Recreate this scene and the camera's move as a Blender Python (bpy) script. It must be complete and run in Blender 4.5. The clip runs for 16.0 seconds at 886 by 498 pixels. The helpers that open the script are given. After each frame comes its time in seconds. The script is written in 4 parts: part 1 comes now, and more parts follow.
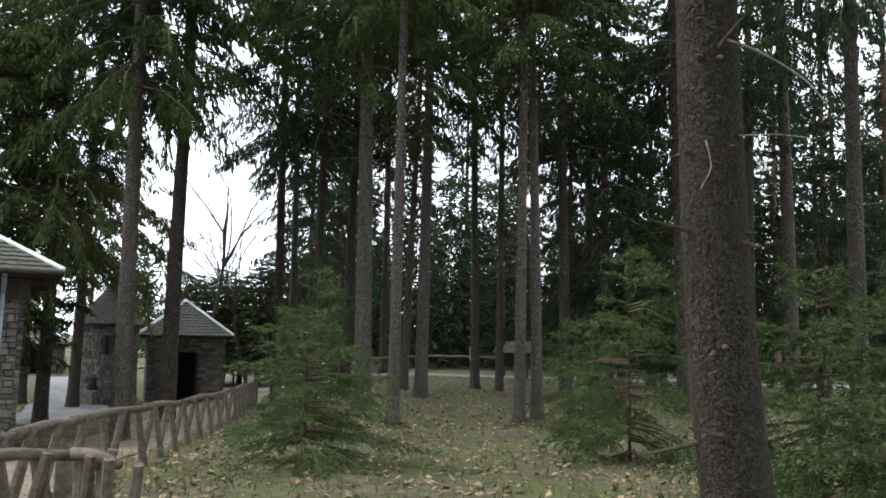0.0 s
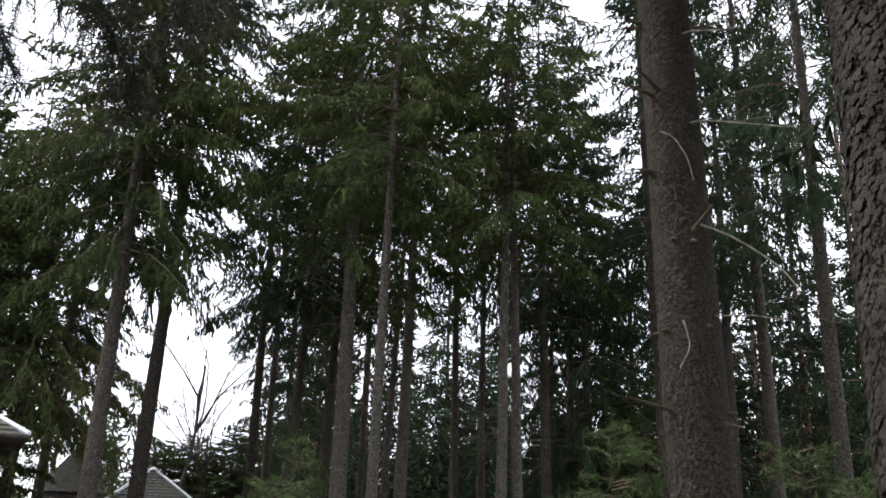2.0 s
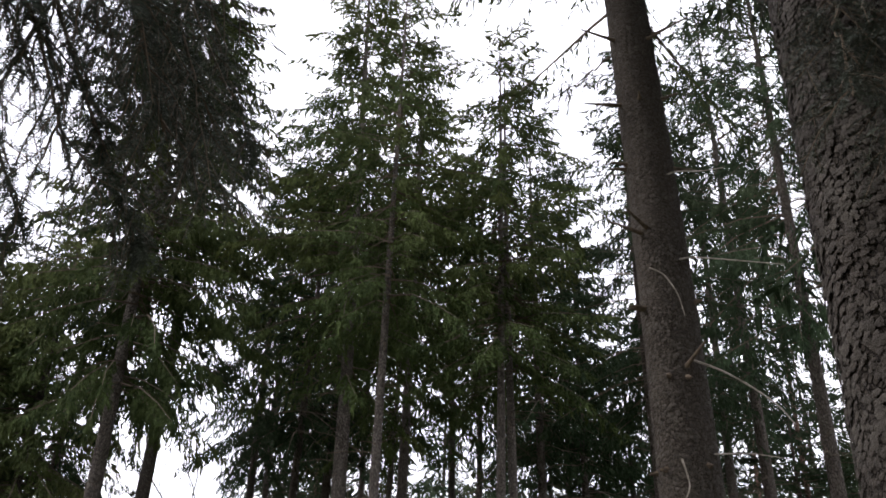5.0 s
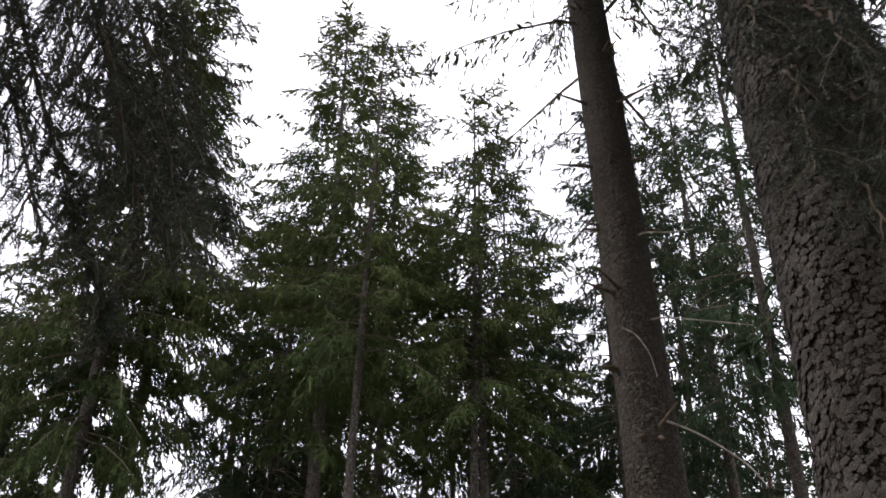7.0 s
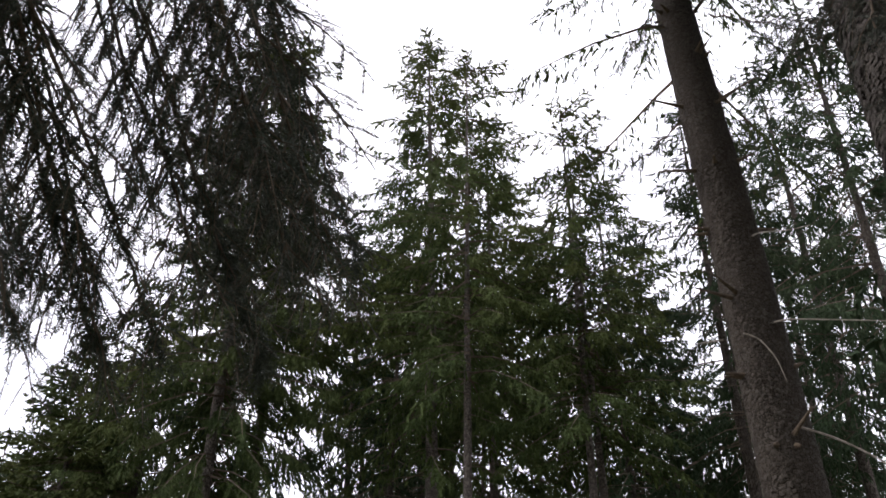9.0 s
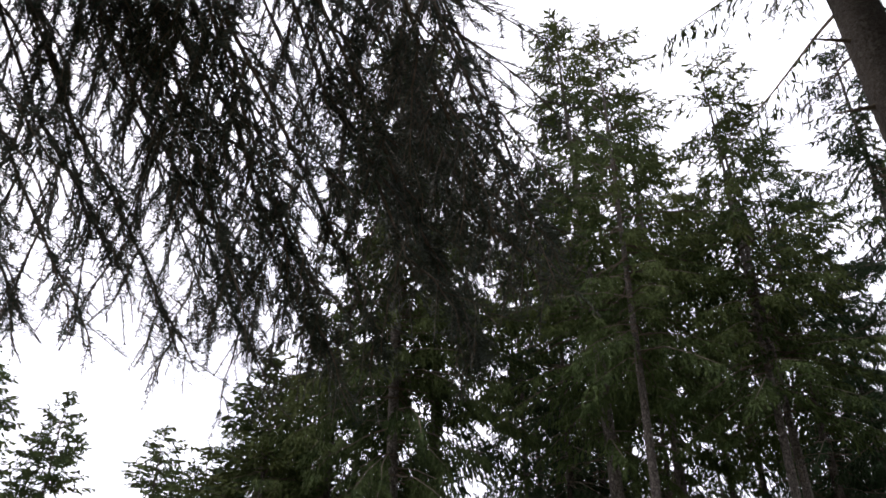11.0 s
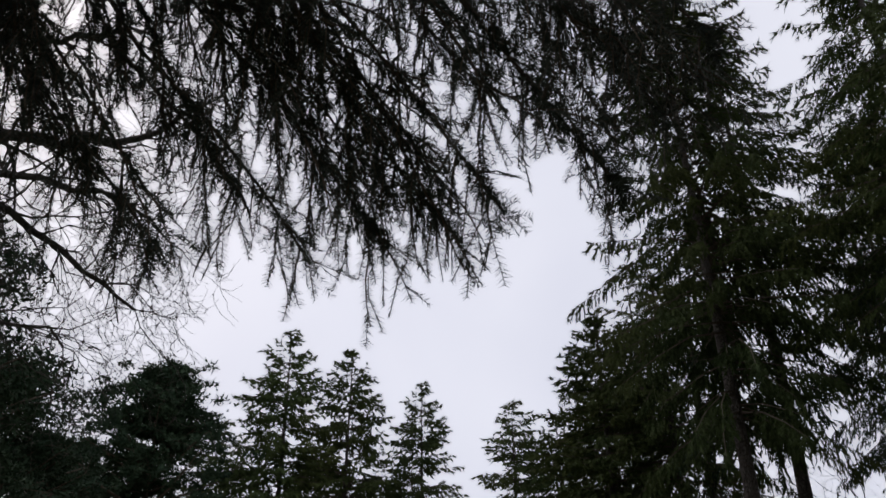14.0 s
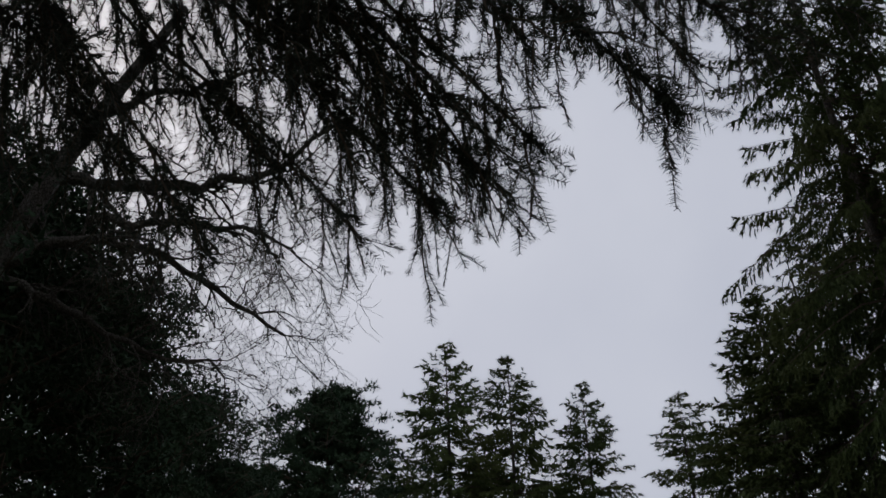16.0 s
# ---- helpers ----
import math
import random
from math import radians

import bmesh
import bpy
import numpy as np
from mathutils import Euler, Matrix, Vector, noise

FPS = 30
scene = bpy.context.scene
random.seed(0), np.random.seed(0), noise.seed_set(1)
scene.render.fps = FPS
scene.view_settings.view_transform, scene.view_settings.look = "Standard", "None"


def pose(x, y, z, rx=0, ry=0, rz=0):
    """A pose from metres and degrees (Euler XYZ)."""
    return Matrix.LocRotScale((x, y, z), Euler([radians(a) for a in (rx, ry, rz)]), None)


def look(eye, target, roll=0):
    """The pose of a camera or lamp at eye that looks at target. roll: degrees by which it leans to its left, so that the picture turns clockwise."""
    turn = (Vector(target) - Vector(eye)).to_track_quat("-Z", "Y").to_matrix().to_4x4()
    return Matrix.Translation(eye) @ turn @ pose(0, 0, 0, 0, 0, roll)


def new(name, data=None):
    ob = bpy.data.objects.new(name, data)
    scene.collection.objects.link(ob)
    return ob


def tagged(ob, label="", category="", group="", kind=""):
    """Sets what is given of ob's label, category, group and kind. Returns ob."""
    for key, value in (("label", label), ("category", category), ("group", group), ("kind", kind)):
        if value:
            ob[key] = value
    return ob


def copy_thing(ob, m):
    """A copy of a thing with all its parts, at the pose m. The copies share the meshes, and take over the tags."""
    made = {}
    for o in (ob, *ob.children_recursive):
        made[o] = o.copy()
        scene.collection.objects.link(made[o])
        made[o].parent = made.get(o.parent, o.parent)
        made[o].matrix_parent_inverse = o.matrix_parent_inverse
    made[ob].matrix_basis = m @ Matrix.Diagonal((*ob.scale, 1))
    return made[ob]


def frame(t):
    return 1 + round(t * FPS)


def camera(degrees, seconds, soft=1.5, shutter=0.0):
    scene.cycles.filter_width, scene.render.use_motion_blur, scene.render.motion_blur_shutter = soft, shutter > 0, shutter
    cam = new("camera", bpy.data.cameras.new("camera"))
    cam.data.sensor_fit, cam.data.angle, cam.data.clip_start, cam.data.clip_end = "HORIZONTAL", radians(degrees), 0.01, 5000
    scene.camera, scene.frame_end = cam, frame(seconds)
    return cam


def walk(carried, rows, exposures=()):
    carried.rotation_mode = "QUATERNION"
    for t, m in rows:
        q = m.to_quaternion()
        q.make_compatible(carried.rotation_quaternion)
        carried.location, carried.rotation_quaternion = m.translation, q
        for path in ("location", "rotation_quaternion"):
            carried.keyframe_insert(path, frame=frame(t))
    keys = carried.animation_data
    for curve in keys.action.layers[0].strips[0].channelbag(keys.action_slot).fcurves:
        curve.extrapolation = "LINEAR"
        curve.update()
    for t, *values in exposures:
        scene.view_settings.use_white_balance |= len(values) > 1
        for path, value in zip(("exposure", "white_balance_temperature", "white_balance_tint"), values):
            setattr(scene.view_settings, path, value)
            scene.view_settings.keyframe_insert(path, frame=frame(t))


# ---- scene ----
EYE_H = 1.6
cam = camera(57.58, 16.0, soft=1.7)
# seconds, x, y, z from the first eye, yaw (to the left), pitch, roll in degrees
PATH = [
    (0.0, 0.000, 0.000, 0.000, 0.32, 6.40, 1.10),
    (0.5, 0.000, 0.000, 0.000, 0.00, 9.30, 1.11),
    (1.0, 0.001, -0.013, 0.015, -0.23, 12.26, 1.44),
    (1.5, -0.003, -0.021, 0.024, -0.47, 15.15, 1.76),
    (2.0, -0.010, -0.050, 0.034, -0.72, 18.23, 2.08),
    (2.5, -0.012, -0.077, 0.037, -0.77, 20.59, 1.96),
    (3.0, -0.013, -0.086, 0.045, -0.55, 22.65, 1.85),
    (3.5, -0.014, -0.087, 0.050, -0.38, 24.07, 1.87),
    (4.0, -0.012, -0.094, 0.054, -0.34, 25.31, 2.00),
    (6.5, -0.002, -0.131, 0.083, -2.30, 30.22, 1.29),
    (7.0, -0.005, -0.137, 0.088, -2.74, 31.27, 1.27),
    (7.5, -0.011, -0.143, 0.090, -1.48, 32.12, 1.57),
    (8.0, -0.011, -0.145, 0.093, 0.96, 32.55, 1.46),
    (10.5, -0.249, -0.212, 0.093, 13.23, 32.05, 0.16),
    (11.0, -0.228, -0.164, 0.088, 17.40, 31.71, 0.19),
    (11.5, -0.197, -0.125, 0.055, 21.21, 31.23, 0.08),
    (12.0, -0.274, 0.026, 0.078, 24.39, 31.20, -0.54),
    (12.5, -0.281, 0.116, 0.072, 26.26, 31.05, -1.25),
    (13.0, -0.166, 0.187, 0.052, 32.56, 31.05, -0.25),
    (13.5, -0.053, 0.245, 0.031, 39.32, 30.29, 0.93),
    (14.0, -0.040, 0.312, 0.006, 42.46, 29.19, -0.37),
    (14.5, -0.060, 0.402, 0.005, 43.46, 31.34, -2.07),
    (15.0, -0.085, 0.479, 0.002, 44.76, 32.22, -2.67),
    (15.5, -0.056, 0.529, -0.010, 49.94, 31.24, -1.56),
    (16.0, -0.027, 0.550, -0.015, 54.20, 29.83, -1.58),
]


def eye_pose(x, y, z, yaw, pitch, roll):
    a, e = radians(yaw), radians(pitch)
    eye = Vector((x, y, z + EYE_H))
    ahead = Vector((-math.sin(a) * math.cos(e), math.cos(a) * math.cos(e), math.sin(e)))
    return look(eye, eye + ahead, roll)


EXPOSURES = [(0.0, 0.92, 6300, 5), (1.5, 0.85, 6350, 9), (4.0, 0.7, 6450, 14), (8.0, 0.6, 6550, 16), (11.0, 0.5, 6450, 17), (12.5, -0.2, 6400, 17), (13.0, -0.5, 6400, 16), (13.5, -0.8, 6350, 15), (14.0, -1.0, 6350, 14), (14.5, -1.15, 6300, 14), (16.0, -1.5, 6200, 12)]
walk(cam, [(r[0], eye_pose(*r[1:])) for r in PATH], EXPOSURES)

# ---- light: an overcast spring day ----
world = bpy.data.worlds.new("overcast_sky")
scene.world = world
world.use_nodes = True
wn, wl = world.node_tree.nodes, world.node_tree.links
bg = wn["Background"]
sky = wn.new("ShaderNodeTexSky")
sky.sky_type, sky.sun_disc = "NISHITA", False
sky.sun_elevation, sky.sun_rotation = radians(42), radians(277)
sky.dust_density, sky.air_density = 4.0, 1.0
veil = wn.new("ShaderNodeMix")
veil.data_type = "RGBA"
veil.inputs[0].default_value = 0.86
cloud = wn.new("ShaderNodeTexNoise")
cloud.inputs["Scale"].default_value, cloud.inputs["Detail"].default_value = 2.2, 4.0
ramp = wn.new("ShaderNodeValToRGB")
ramp.color_ramp.elements[0].color, ramp.color_ramp.elements[1].color = (10.4, 10.7, 11.8, 1), (12.6, 12.8, 13.5, 1)
ramp.color_ramp.elements[0].position, ramp.color_ramp.elements[1].position = 0.3, 0.7
wl.new(cloud.outputs["Fac"], ramp.inputs["Fac"])
wl.new(sky.outputs["Color"], veil.inputs[6])
wl.new(ramp.outputs["Color"], veil.inputs[7])
wl.new(veil.outputs[2], bg.inputs["Color"])
bg.inputs["Strength"].default_value = 0.145
sun_data = bpy.data.lights.new("sun", "SUN")
sun_data.energy, sun_data.angle, sun_data.color = 1.3, radians(25), (1.0, 0.96, 0.9)
sun = new("sun", sun_data)
sun.matrix_world = look((-40, 5, 36), (0, 0, 0))


# ---- materials ----
def material(name, c1, c2, scale=6.0, rough=0.8, bump=0.3, bump_scale=40.0, stretch=(1, 1, 1), c3=None, patch=0.6, island=0.0, rand=0.0, depth=0.02):
    """Two colours mixed by fine grain, a third by broad patches; bump from the grain."""
    m = bpy.data.materials.new(name)
    m.use_nodes = True
    n, l = m.node_tree.nodes, m.node_tree.links
    b = n["Principled BSDF"]
    b.inputs["Roughness"].default_value = rough
    b.inputs["Specular IOR Level"].default_value = 0.25 if rough < 0.84 or bump else 0.1
    tc = n.new("ShaderNodeTexCoord")
    mp = n.new("ShaderNodeMapping")
    mp.inputs["Scale"].default_value = stretch
    l.new(tc.outputs["Object"], mp.inputs["Vector"])
    grain = n.new("ShaderNodeTexNoise")
    grain.inputs["Scale"].default_value, grain.inputs["Detail"].default_value = scale, 6.0
    l.new(mp.outputs["Vector"], grain.inputs["Vector"])
    r = n.new("ShaderNodeValToRGB")
    r.color_ramp.elements[0].position, r.color_ramp.elements[1].position = 0.35, 0.65
    r.color_ramp.elements[0].color, r.color_ramp.elements[1].color = (*c1, 1), (*c2, 1)
    l.new(grain.outputs["Fac"], r.inputs["Fac"])
    col = r.outputs["Color"]
    if c3:
        big = n.new("ShaderNodeTexNoise")
        big.inputs["Scale"].default_value, big.inputs["Detail"].default_value = scale * 0.13, 3.0
        l.new(mp.outputs["Vector"], big.inputs["Vector"])
        r2 = n.new("ShaderNodeValToRGB")
        r2.color_ramp.elements[0].position, r2.color_ramp.elements[1].position = 0.45, 0.65
        r2.color_ramp.elements[1].color = (patch, patch, patch, 1)
        l.new(big.outputs["Fac"], r2.inputs["Fac"])
        mx = n.new("ShaderNodeMix")
        mx.data_type = "RGBA"
        l.new(r2.outputs["Color"], mx.inputs[0])
        l.new(col, mx.inputs[6])
        mx.inputs[7].default_value = (*c3, 1)
        col = mx.outputs[2]
    for amount, node, sock in ((island, "ShaderNodeNewGeometry", "Random Per Island"), (rand, "ShaderNodeObjectInfo", "Random")):
        if amount:
            g = n.new(node)
            mr = n.new("ShaderNodeMapRange")
            mr.inputs["To Min"].default_value, mr.inputs["To Max"].default_value = 1 - amount, 1 + amount
            l.new(g.outputs[sock], mr.inputs["Value"])
            hs = n.new("ShaderNodeHueSaturation")
            l.new(mr.outputs["Result"], hs.inputs["Value"])
            l.new(col, hs.inputs["Color"])
            col = hs.outputs["Color"]
    l.new(col, b.inputs["Base Color"])
    if bump:
        fine = n.new("ShaderNodeTexNoise")
        fine.inputs["Scale"].default_value, fine.inputs["Detail"].default_value = bump_scale, 5.0
        l.new(mp.outputs["Vector"], fine.inputs["Vector"])
        bp = n.new("ShaderNodeBump")
        bp.inputs["Strength"].default_value, bp.inputs["Distance"].default_value = bump, depth
        l.new(fine.outputs["Fac"], bp.inputs["Height"])
        l.new(bp.outputs["Normal"], b.inputs["Normal"])
    return m


def bark_material(name, plate, crack, tint, cells=26.0, stretch=0.45, relief=0.02, strength=0.9):
    """Scaly bark: plates parted by dark cracks, broad stains of lichen."""
    m = bpy.data.materials.new(name)
    m.use_nodes = True
    n, l = m.node_tree.nodes, m.node_tree.links
    b = n["Principled BSDF"]
    b.inputs["Roughness"].default_value = 0.9
    b.inputs["Specular IOR Level"].default_value = 0.15
    tc = n.new("ShaderNodeTexCoord")
    mp = n.new("ShaderNodeMapping")
    mp.inputs["Scale"].default_value = (1, 1, stretch)
    l.new(tc.outputs["Object"], mp.inputs["Vector"])
    wob = n.new("ShaderNodeTexNoise")
    wob.inputs["Scale"].default_value, wob.inputs["Detail"].default_value = cells * 0.6, 3.0
    l.new(mp.outputs["Vector"], wob.inputs["Vector"])
    add = n.new("ShaderNodeVectorMath")
    add.operation = "MULTIPLY_ADD"
    k = 1.1 / cells
    add.inputs[1].default_value = (k, k, k)
    l.new(wob.outputs["Color"], add.inputs[0])
    l.new(mp.outputs["Vector"], add.inputs[2])
    vo = n.new("ShaderNodeTexVoronoi")
    vo.feature = "DISTANCE_TO_EDGE"
    vo.inputs["Scale"].default_value = cells
    l.new(add.outputs["Vector"], vo.inputs["Vector"])
    cell = n.new("ShaderNodeTexVoronoi")
    cell.inputs["Scale"].default_value = cells
    l.new(add.outputs["Vector"], cell.inputs["Vector"])
    edge = n.new("ShaderNodeValToRGB")
    edge.color_ramp.elements[0].position, edge.color_ramp.elements[1].position = 0.0, 0.16
    l.new(vo.outputs["Distance"], edge.inputs["Fac"])
    tone = n.new("ShaderNodeMix")
    tone.data_type = "RGBA"
    tone.inputs[6].default_value, tone.inputs[7].default_value = (*plate, 1), (*tint, 1)
    big = n.new("ShaderNodeTexNoise")
    big.inputs["Scale"].default_value, big.inputs["Detail"].default_value = 2.3, 5.0
    l.new(tc.outputs["Object"], big.inputs["Vector"])
    mixfac = n.new("ShaderNodeMath")
    mixfac.operation = "MULTIPLY"
    l.new(big.outputs["Fac"], mixfac.inputs[0])
    l.new(cell.outputs["Color"], mixfac.inputs[1])
    boost = n.new("ShaderNodeMath")
    boost.operation = "MULTIPLY"
    boost.inputs[1].default_value = 2.2
    boost.use_clamp = True
    l.new(mixfac.outputs[0], boost.inputs[0])
    l.new(boost.outputs[0], tone.inputs[0])
    mx = n.new("ShaderNodeMix")
    mx.data_type = "RGBA"
    mx.inputs[6].default_value = (*crack, 1)
    l.new(edge.outputs["Color"], mx.inputs[0])
    l.new(tone.outputs[2], mx.inputs[7])
    l.new(mx.outputs[2], b.inputs["Base Color"])
    fine = n.new("ShaderNodeTexNoise")
    fine.inputs["Scale"].default_value, fine.inputs["Detail"].default_value = cells * 3, 5.0
    l.new(mp.outputs["Vector"], fine.inputs["Vector"])
    hsum = n.new("ShaderNodeMath")
    hsum.operation = "MULTIPLY_ADD"
    hsum.inputs[1].default_value = 0.35
    l.new(fine.outputs["Fac"], hsum.inputs[0])
    l.new(edge.outputs["Color"], hsum.inputs[2])
    bp = n.new("ShaderNodeBump")
    bp.inputs["Strength"].default_value, bp.inputs["Distance"].default_value = strength, relief
    l.new(hsum.outputs[0], bp.inputs["Height"])
    l.new(bp.outputs["Normal"], b.inputs["Normal"])
    return m


M_NEEDLE = material("spruce_needles", (0.037, 0.056, 0.019), (0.066, 0.090, 0.029), 1.4, 0.85, 0, c3=(0.100, 0.106, 0.030), patch=0.6, island=0.25, rand=0.2)
M_NEEDLE_LIGHT = material("light_spruce_needles", (0.060, 0.084, 0.030), (0.102, 0.124, 0.045), 1.2, 0.85, 0, c3=(0.125, 0.115, 0.040), patch=0.7, island=0.28)
M_NEEDLE_DARK = material("dark_spruce_needles", (0.024, 0.039, 0.020), (0.038, 0.061, 0.029), 1.4, 0.85, 0, c3=(0.060, 0.064, 0.030), patch=0.4, island=0.25, rand=0.15)
M_NEEDLE_YOUNG = material("young_spruce_needles", (0.050, 0.076, 0.030), (0.082, 0.112, 0.044), 3.0, 0.85, 0, c3=(0.085, 0.115, 0.04), patch=0.5, island=0.25, rand=0.15)
M_NEEDLE_PINE = material("pine_needles", (0.025, 0.045, 0.025), (0.042, 0.066, 0.035), 1.4, 0.85, 0, island=0.25, rand=0.15)
M_NEEDLE_NEAR = material("overhanging_needles", (0.022, 0.030, 0.020), (0.038, 0.048, 0.032), 9.0, 0.55, 0, island=0.25)
M_TWIG = material("twig_bark", (0.06, 0.045, 0.032), (0.11, 0.085, 0.06), 30, 0.9, 0.3, 120)
M_DEAD = material("dead_wood", (0.16, 0.14, 0.115), (0.30, 0.27, 0.23), 25, 0.9, 0.3, 120)
M_BARK = bark_material("spruce_bark", (0.085, 0.074, 0.063), (0.04, 0.033, 0.028), (0.14, 0.125, 0.108), 26)
M_BARK_DARK = bark_material("dark_spruce_bark", (0.062, 0.05, 0.042), (0.022, 0.018, 0.015), (0.10, 0.088, 0.072), 22)
M_BARK_BIG = bark_material("grey_scaly_bark", (0.042, 0.034, 0.027), (0.022, 0.017, 0.013), (0.070, 0.060, 0.048), 60, 0.8, 0.008)
# near bark is darkened in colour for the shade under hanging branches
M_BARK_NEAR = bark_material("shaded_plated_bark", (0.028, 0.023, 0.019), (0.014, 0.011, 0.009), (0.042, 0.036, 0.030), 60, 0.8, 0.008)
M_BARK_PINE = bark_material("orange_pine_bark", (0.145, 0.092, 0.066), (0.06, 0.04, 0.03), (0.20, 0.135, 0.10), 18)
M_BARK_BARE = bark_material("broadleaf_bark", (0.085, 0.075, 0.065), (0.04, 0.035, 0.03), (0.13, 0.12, 0.10), 30)
M_GROUND = material("forest_floor", (0.060, 0.052, 0.030), (0.120, 0.108, 0.068), 5.0, 0.95, 0.8, 24.0, c3=(0.076, 0.092, 0.028), patch=0.85, depth=0.05)
M_ROAD = material("pale_gravel_road", (0.16, 0.16, 0.165), (0.25, 0.25, 0.26), 9, 0.9, 0.5, 60, c3=(0.13, 0.125, 0.12))
M_PATH = material("trodden_earth", (0.16, 0.125, 0.095), (0.26, 0.21, 0.165), 6, 0.95, 0.6, 40, c3=(0.12, 0.10, 0.07))
M_STONE = material("rubble_stone", (0.080, 0.072, 0.065), (0.19, 0.17, 0.15), 7, 0.9, 0.6, 30, rand=0.45)
M_MORTAR = material("grey_mortar", (0.05, 0.046, 0.042), (0.08, 0.075, 0.07), 20, 0.95, 0.5, 60)
M_SLATE = material("slate_shingle", (0.06, 0.057, 0.053), (0.11, 0.102, 0.095), 8, 0.7, 0.4, 40, c3=(0.09, 0.095, 0.06), rand=0.25)
M_LEAD = material("pale_ridge_metal", (0.62, 0.64, 0.66), (0.76, 0.78, 0.8), 10, 0.5, 0.1)
M_ZINC = material("weathered_zinc", (0.20, 0.23, 0.27), (0.30, 0.33, 0.37), 10, 0.45, 0.1)
M_TIMBER = material("dark_timber", (0.026, 0.021, 0.017), (0.05, 0.041, 0.034), 14, 0.85, 0.4, 50, (1, 1, 0.2))
M_RAIL = material("weathered_rail_wood", (0.095, 0.075, 0.058), (0.17, 0.14, 0.11), 18, 0.9, 0.5, 60)
# near-black colour stands in for shade in hut, slit window and niche
M_DARK = material("unlit_interior", (0.02, 0.018, 0.016), (0.03, 0.027, 0.024), 5, 0.95, 0)
M_LEAF = material("fallen_leaves", (0.16, 0.10, 0.055), (0.34, 0.26, 0.17), 3, 0.9, 0, island=0.35)
M_MOSS = material("grass_tufts", (0.07, 0.10, 0.03), (0.13, 0.15, 0.05), 3, 0.9, 0, island=0.3)
M_BROWN = material("brown_beech_twigs", (0.12, 0.085, 0.06), (0.20, 0.15, 0.11), 3, 0.9, 0, island=0.3)


# ---- building blocks ----
def mesh_of(name, verts, faces, mat, smooth=False):
    me = bpy.data.meshes.new(name)
    me.from_pydata(np.asarray(verts).tolist(), [], faces if isinstance(faces, list) else np.asarray(faces).tolist())
    me.materials.append(mat)
    if smooth:
        me.polygons.foreach_set("use_smooth", [True] * len(me.polygons))
    me.update()
    return me


def part(name, geo, mat, parent, label="", smooth=False):
    """Links (verts, faces) or a mesh as one mesh object under a thing or part."""
    data = geo if isinstance(geo, bpy.types.Mesh) else mesh_of(name, *geo, mat, smooth)
    ob = new(name, data)
    ob.parent = parent
    return tagged(ob, label)


def thing(name, label, category, group="", kind=""):
    return tagged(new(name), label, category, group, kind)


def join(geos):
    V, F, k = [], [], 0
    for v, f in geos:
        v = np.asarray(v)
        V.append(v)
        F += [tuple(int(i) + k for i in q) for q in f]
        k += len(v)
    return np.concatenate(V), F


def tube(points, radii, sides=6, cap=True):
    """A tapered tube along points."""
    P = np.asarray(points, float)
    d = np.gradient(P, axis=0)
    d /= np.linalg.norm(d, axis=1)[:, None] + 1e-9
    ref = np.array([0.0, 0, 1]) if abs(d[0, 2]) < 0.8 else np.array([1.0, 0, 0])
    s = np.cross(d, ref)
    s /= np.linalg.norm(s, axis=1)[:, None] + 1e-9
    u = np.cross(s, d)
    a = np.linspace(0, 2 * np.pi, sides, endpoint=False)
    r = np.asarray(radii, float)[:, None, None]
    V = P[:, None, :] + r * (np.cos(a)[None, :, None] * s[:, None, :] + np.sin(a)[None, :, None] * u[:, None, :])
    n = len(P)
    F = []
    for i in range(n - 1):
        for j in range(sides):
            k = (j + 1) % sides
            F.append((i * sides + j, i * sides + k, (i + 1) * sides + k, (i + 1) * sides + j))
    if cap:
        F.append(tuple(range(sides))[::-1])
        F.append(tuple(range((n - 1) * sides, n * sides)))
    return V.reshape(-1, 3), F


def box(x0, y0, z0, x1, y1, z1):
    v = [(x, y, z) for z in (z0, z1) for y in (y0, y1) for x in (x0, x1)]
    return np.array(v, float), [(0, 2, 3, 1), (4, 5, 7, 6), (0, 1, 5, 4), (2, 6, 7, 3), (0, 4, 6, 2), (1, 3, 7, 5)]


def polar(az, d):
    a = radians(az)
    return -d * math.sin(a), d * math.cos(a)


def ground_z(x, y):
    """The forest floor: level by the camera, falling towards the huts."""
    a = min(max((-x - 1.5) / 8.0, 0), 1)
    b = min(max((y - 4) / 14.0, 0), 1)
    fall = -1.0 * a * a * (3 - 2 * a) * b * b * (3 - 2 * b)
    return fall + 0.10 * noise.noise(Vector((x * 0.16, y * 0.16, 0.3))) + 0.03 * noise.noise(Vector((x * 0.7, y * 0.7, 1.3)))


# ---- spruces ----
def blades(base, axis, length, width, rng):
    """Thin needle-clump triangles from base points along axis."""
    n = len(base)
    side = np.cross(axis, rng.normal(size=(n, 3)))
    side /= np.linalg.norm(side, axis=1)[:, None] + 1e-9
    w = (width * 0.5)[:, None] * side
    V = np.stack([base + w, base + axis * length[:, None], base - w], 1).reshape(-1, 3)
    k = np.arange(n)[:, None] * 3
    return V, np.concatenate([k, k + 1, k + 2], 1)


def unit(v):
    return v / (np.linalg.norm(v, axis=-1, keepdims=True) + 1e-9)


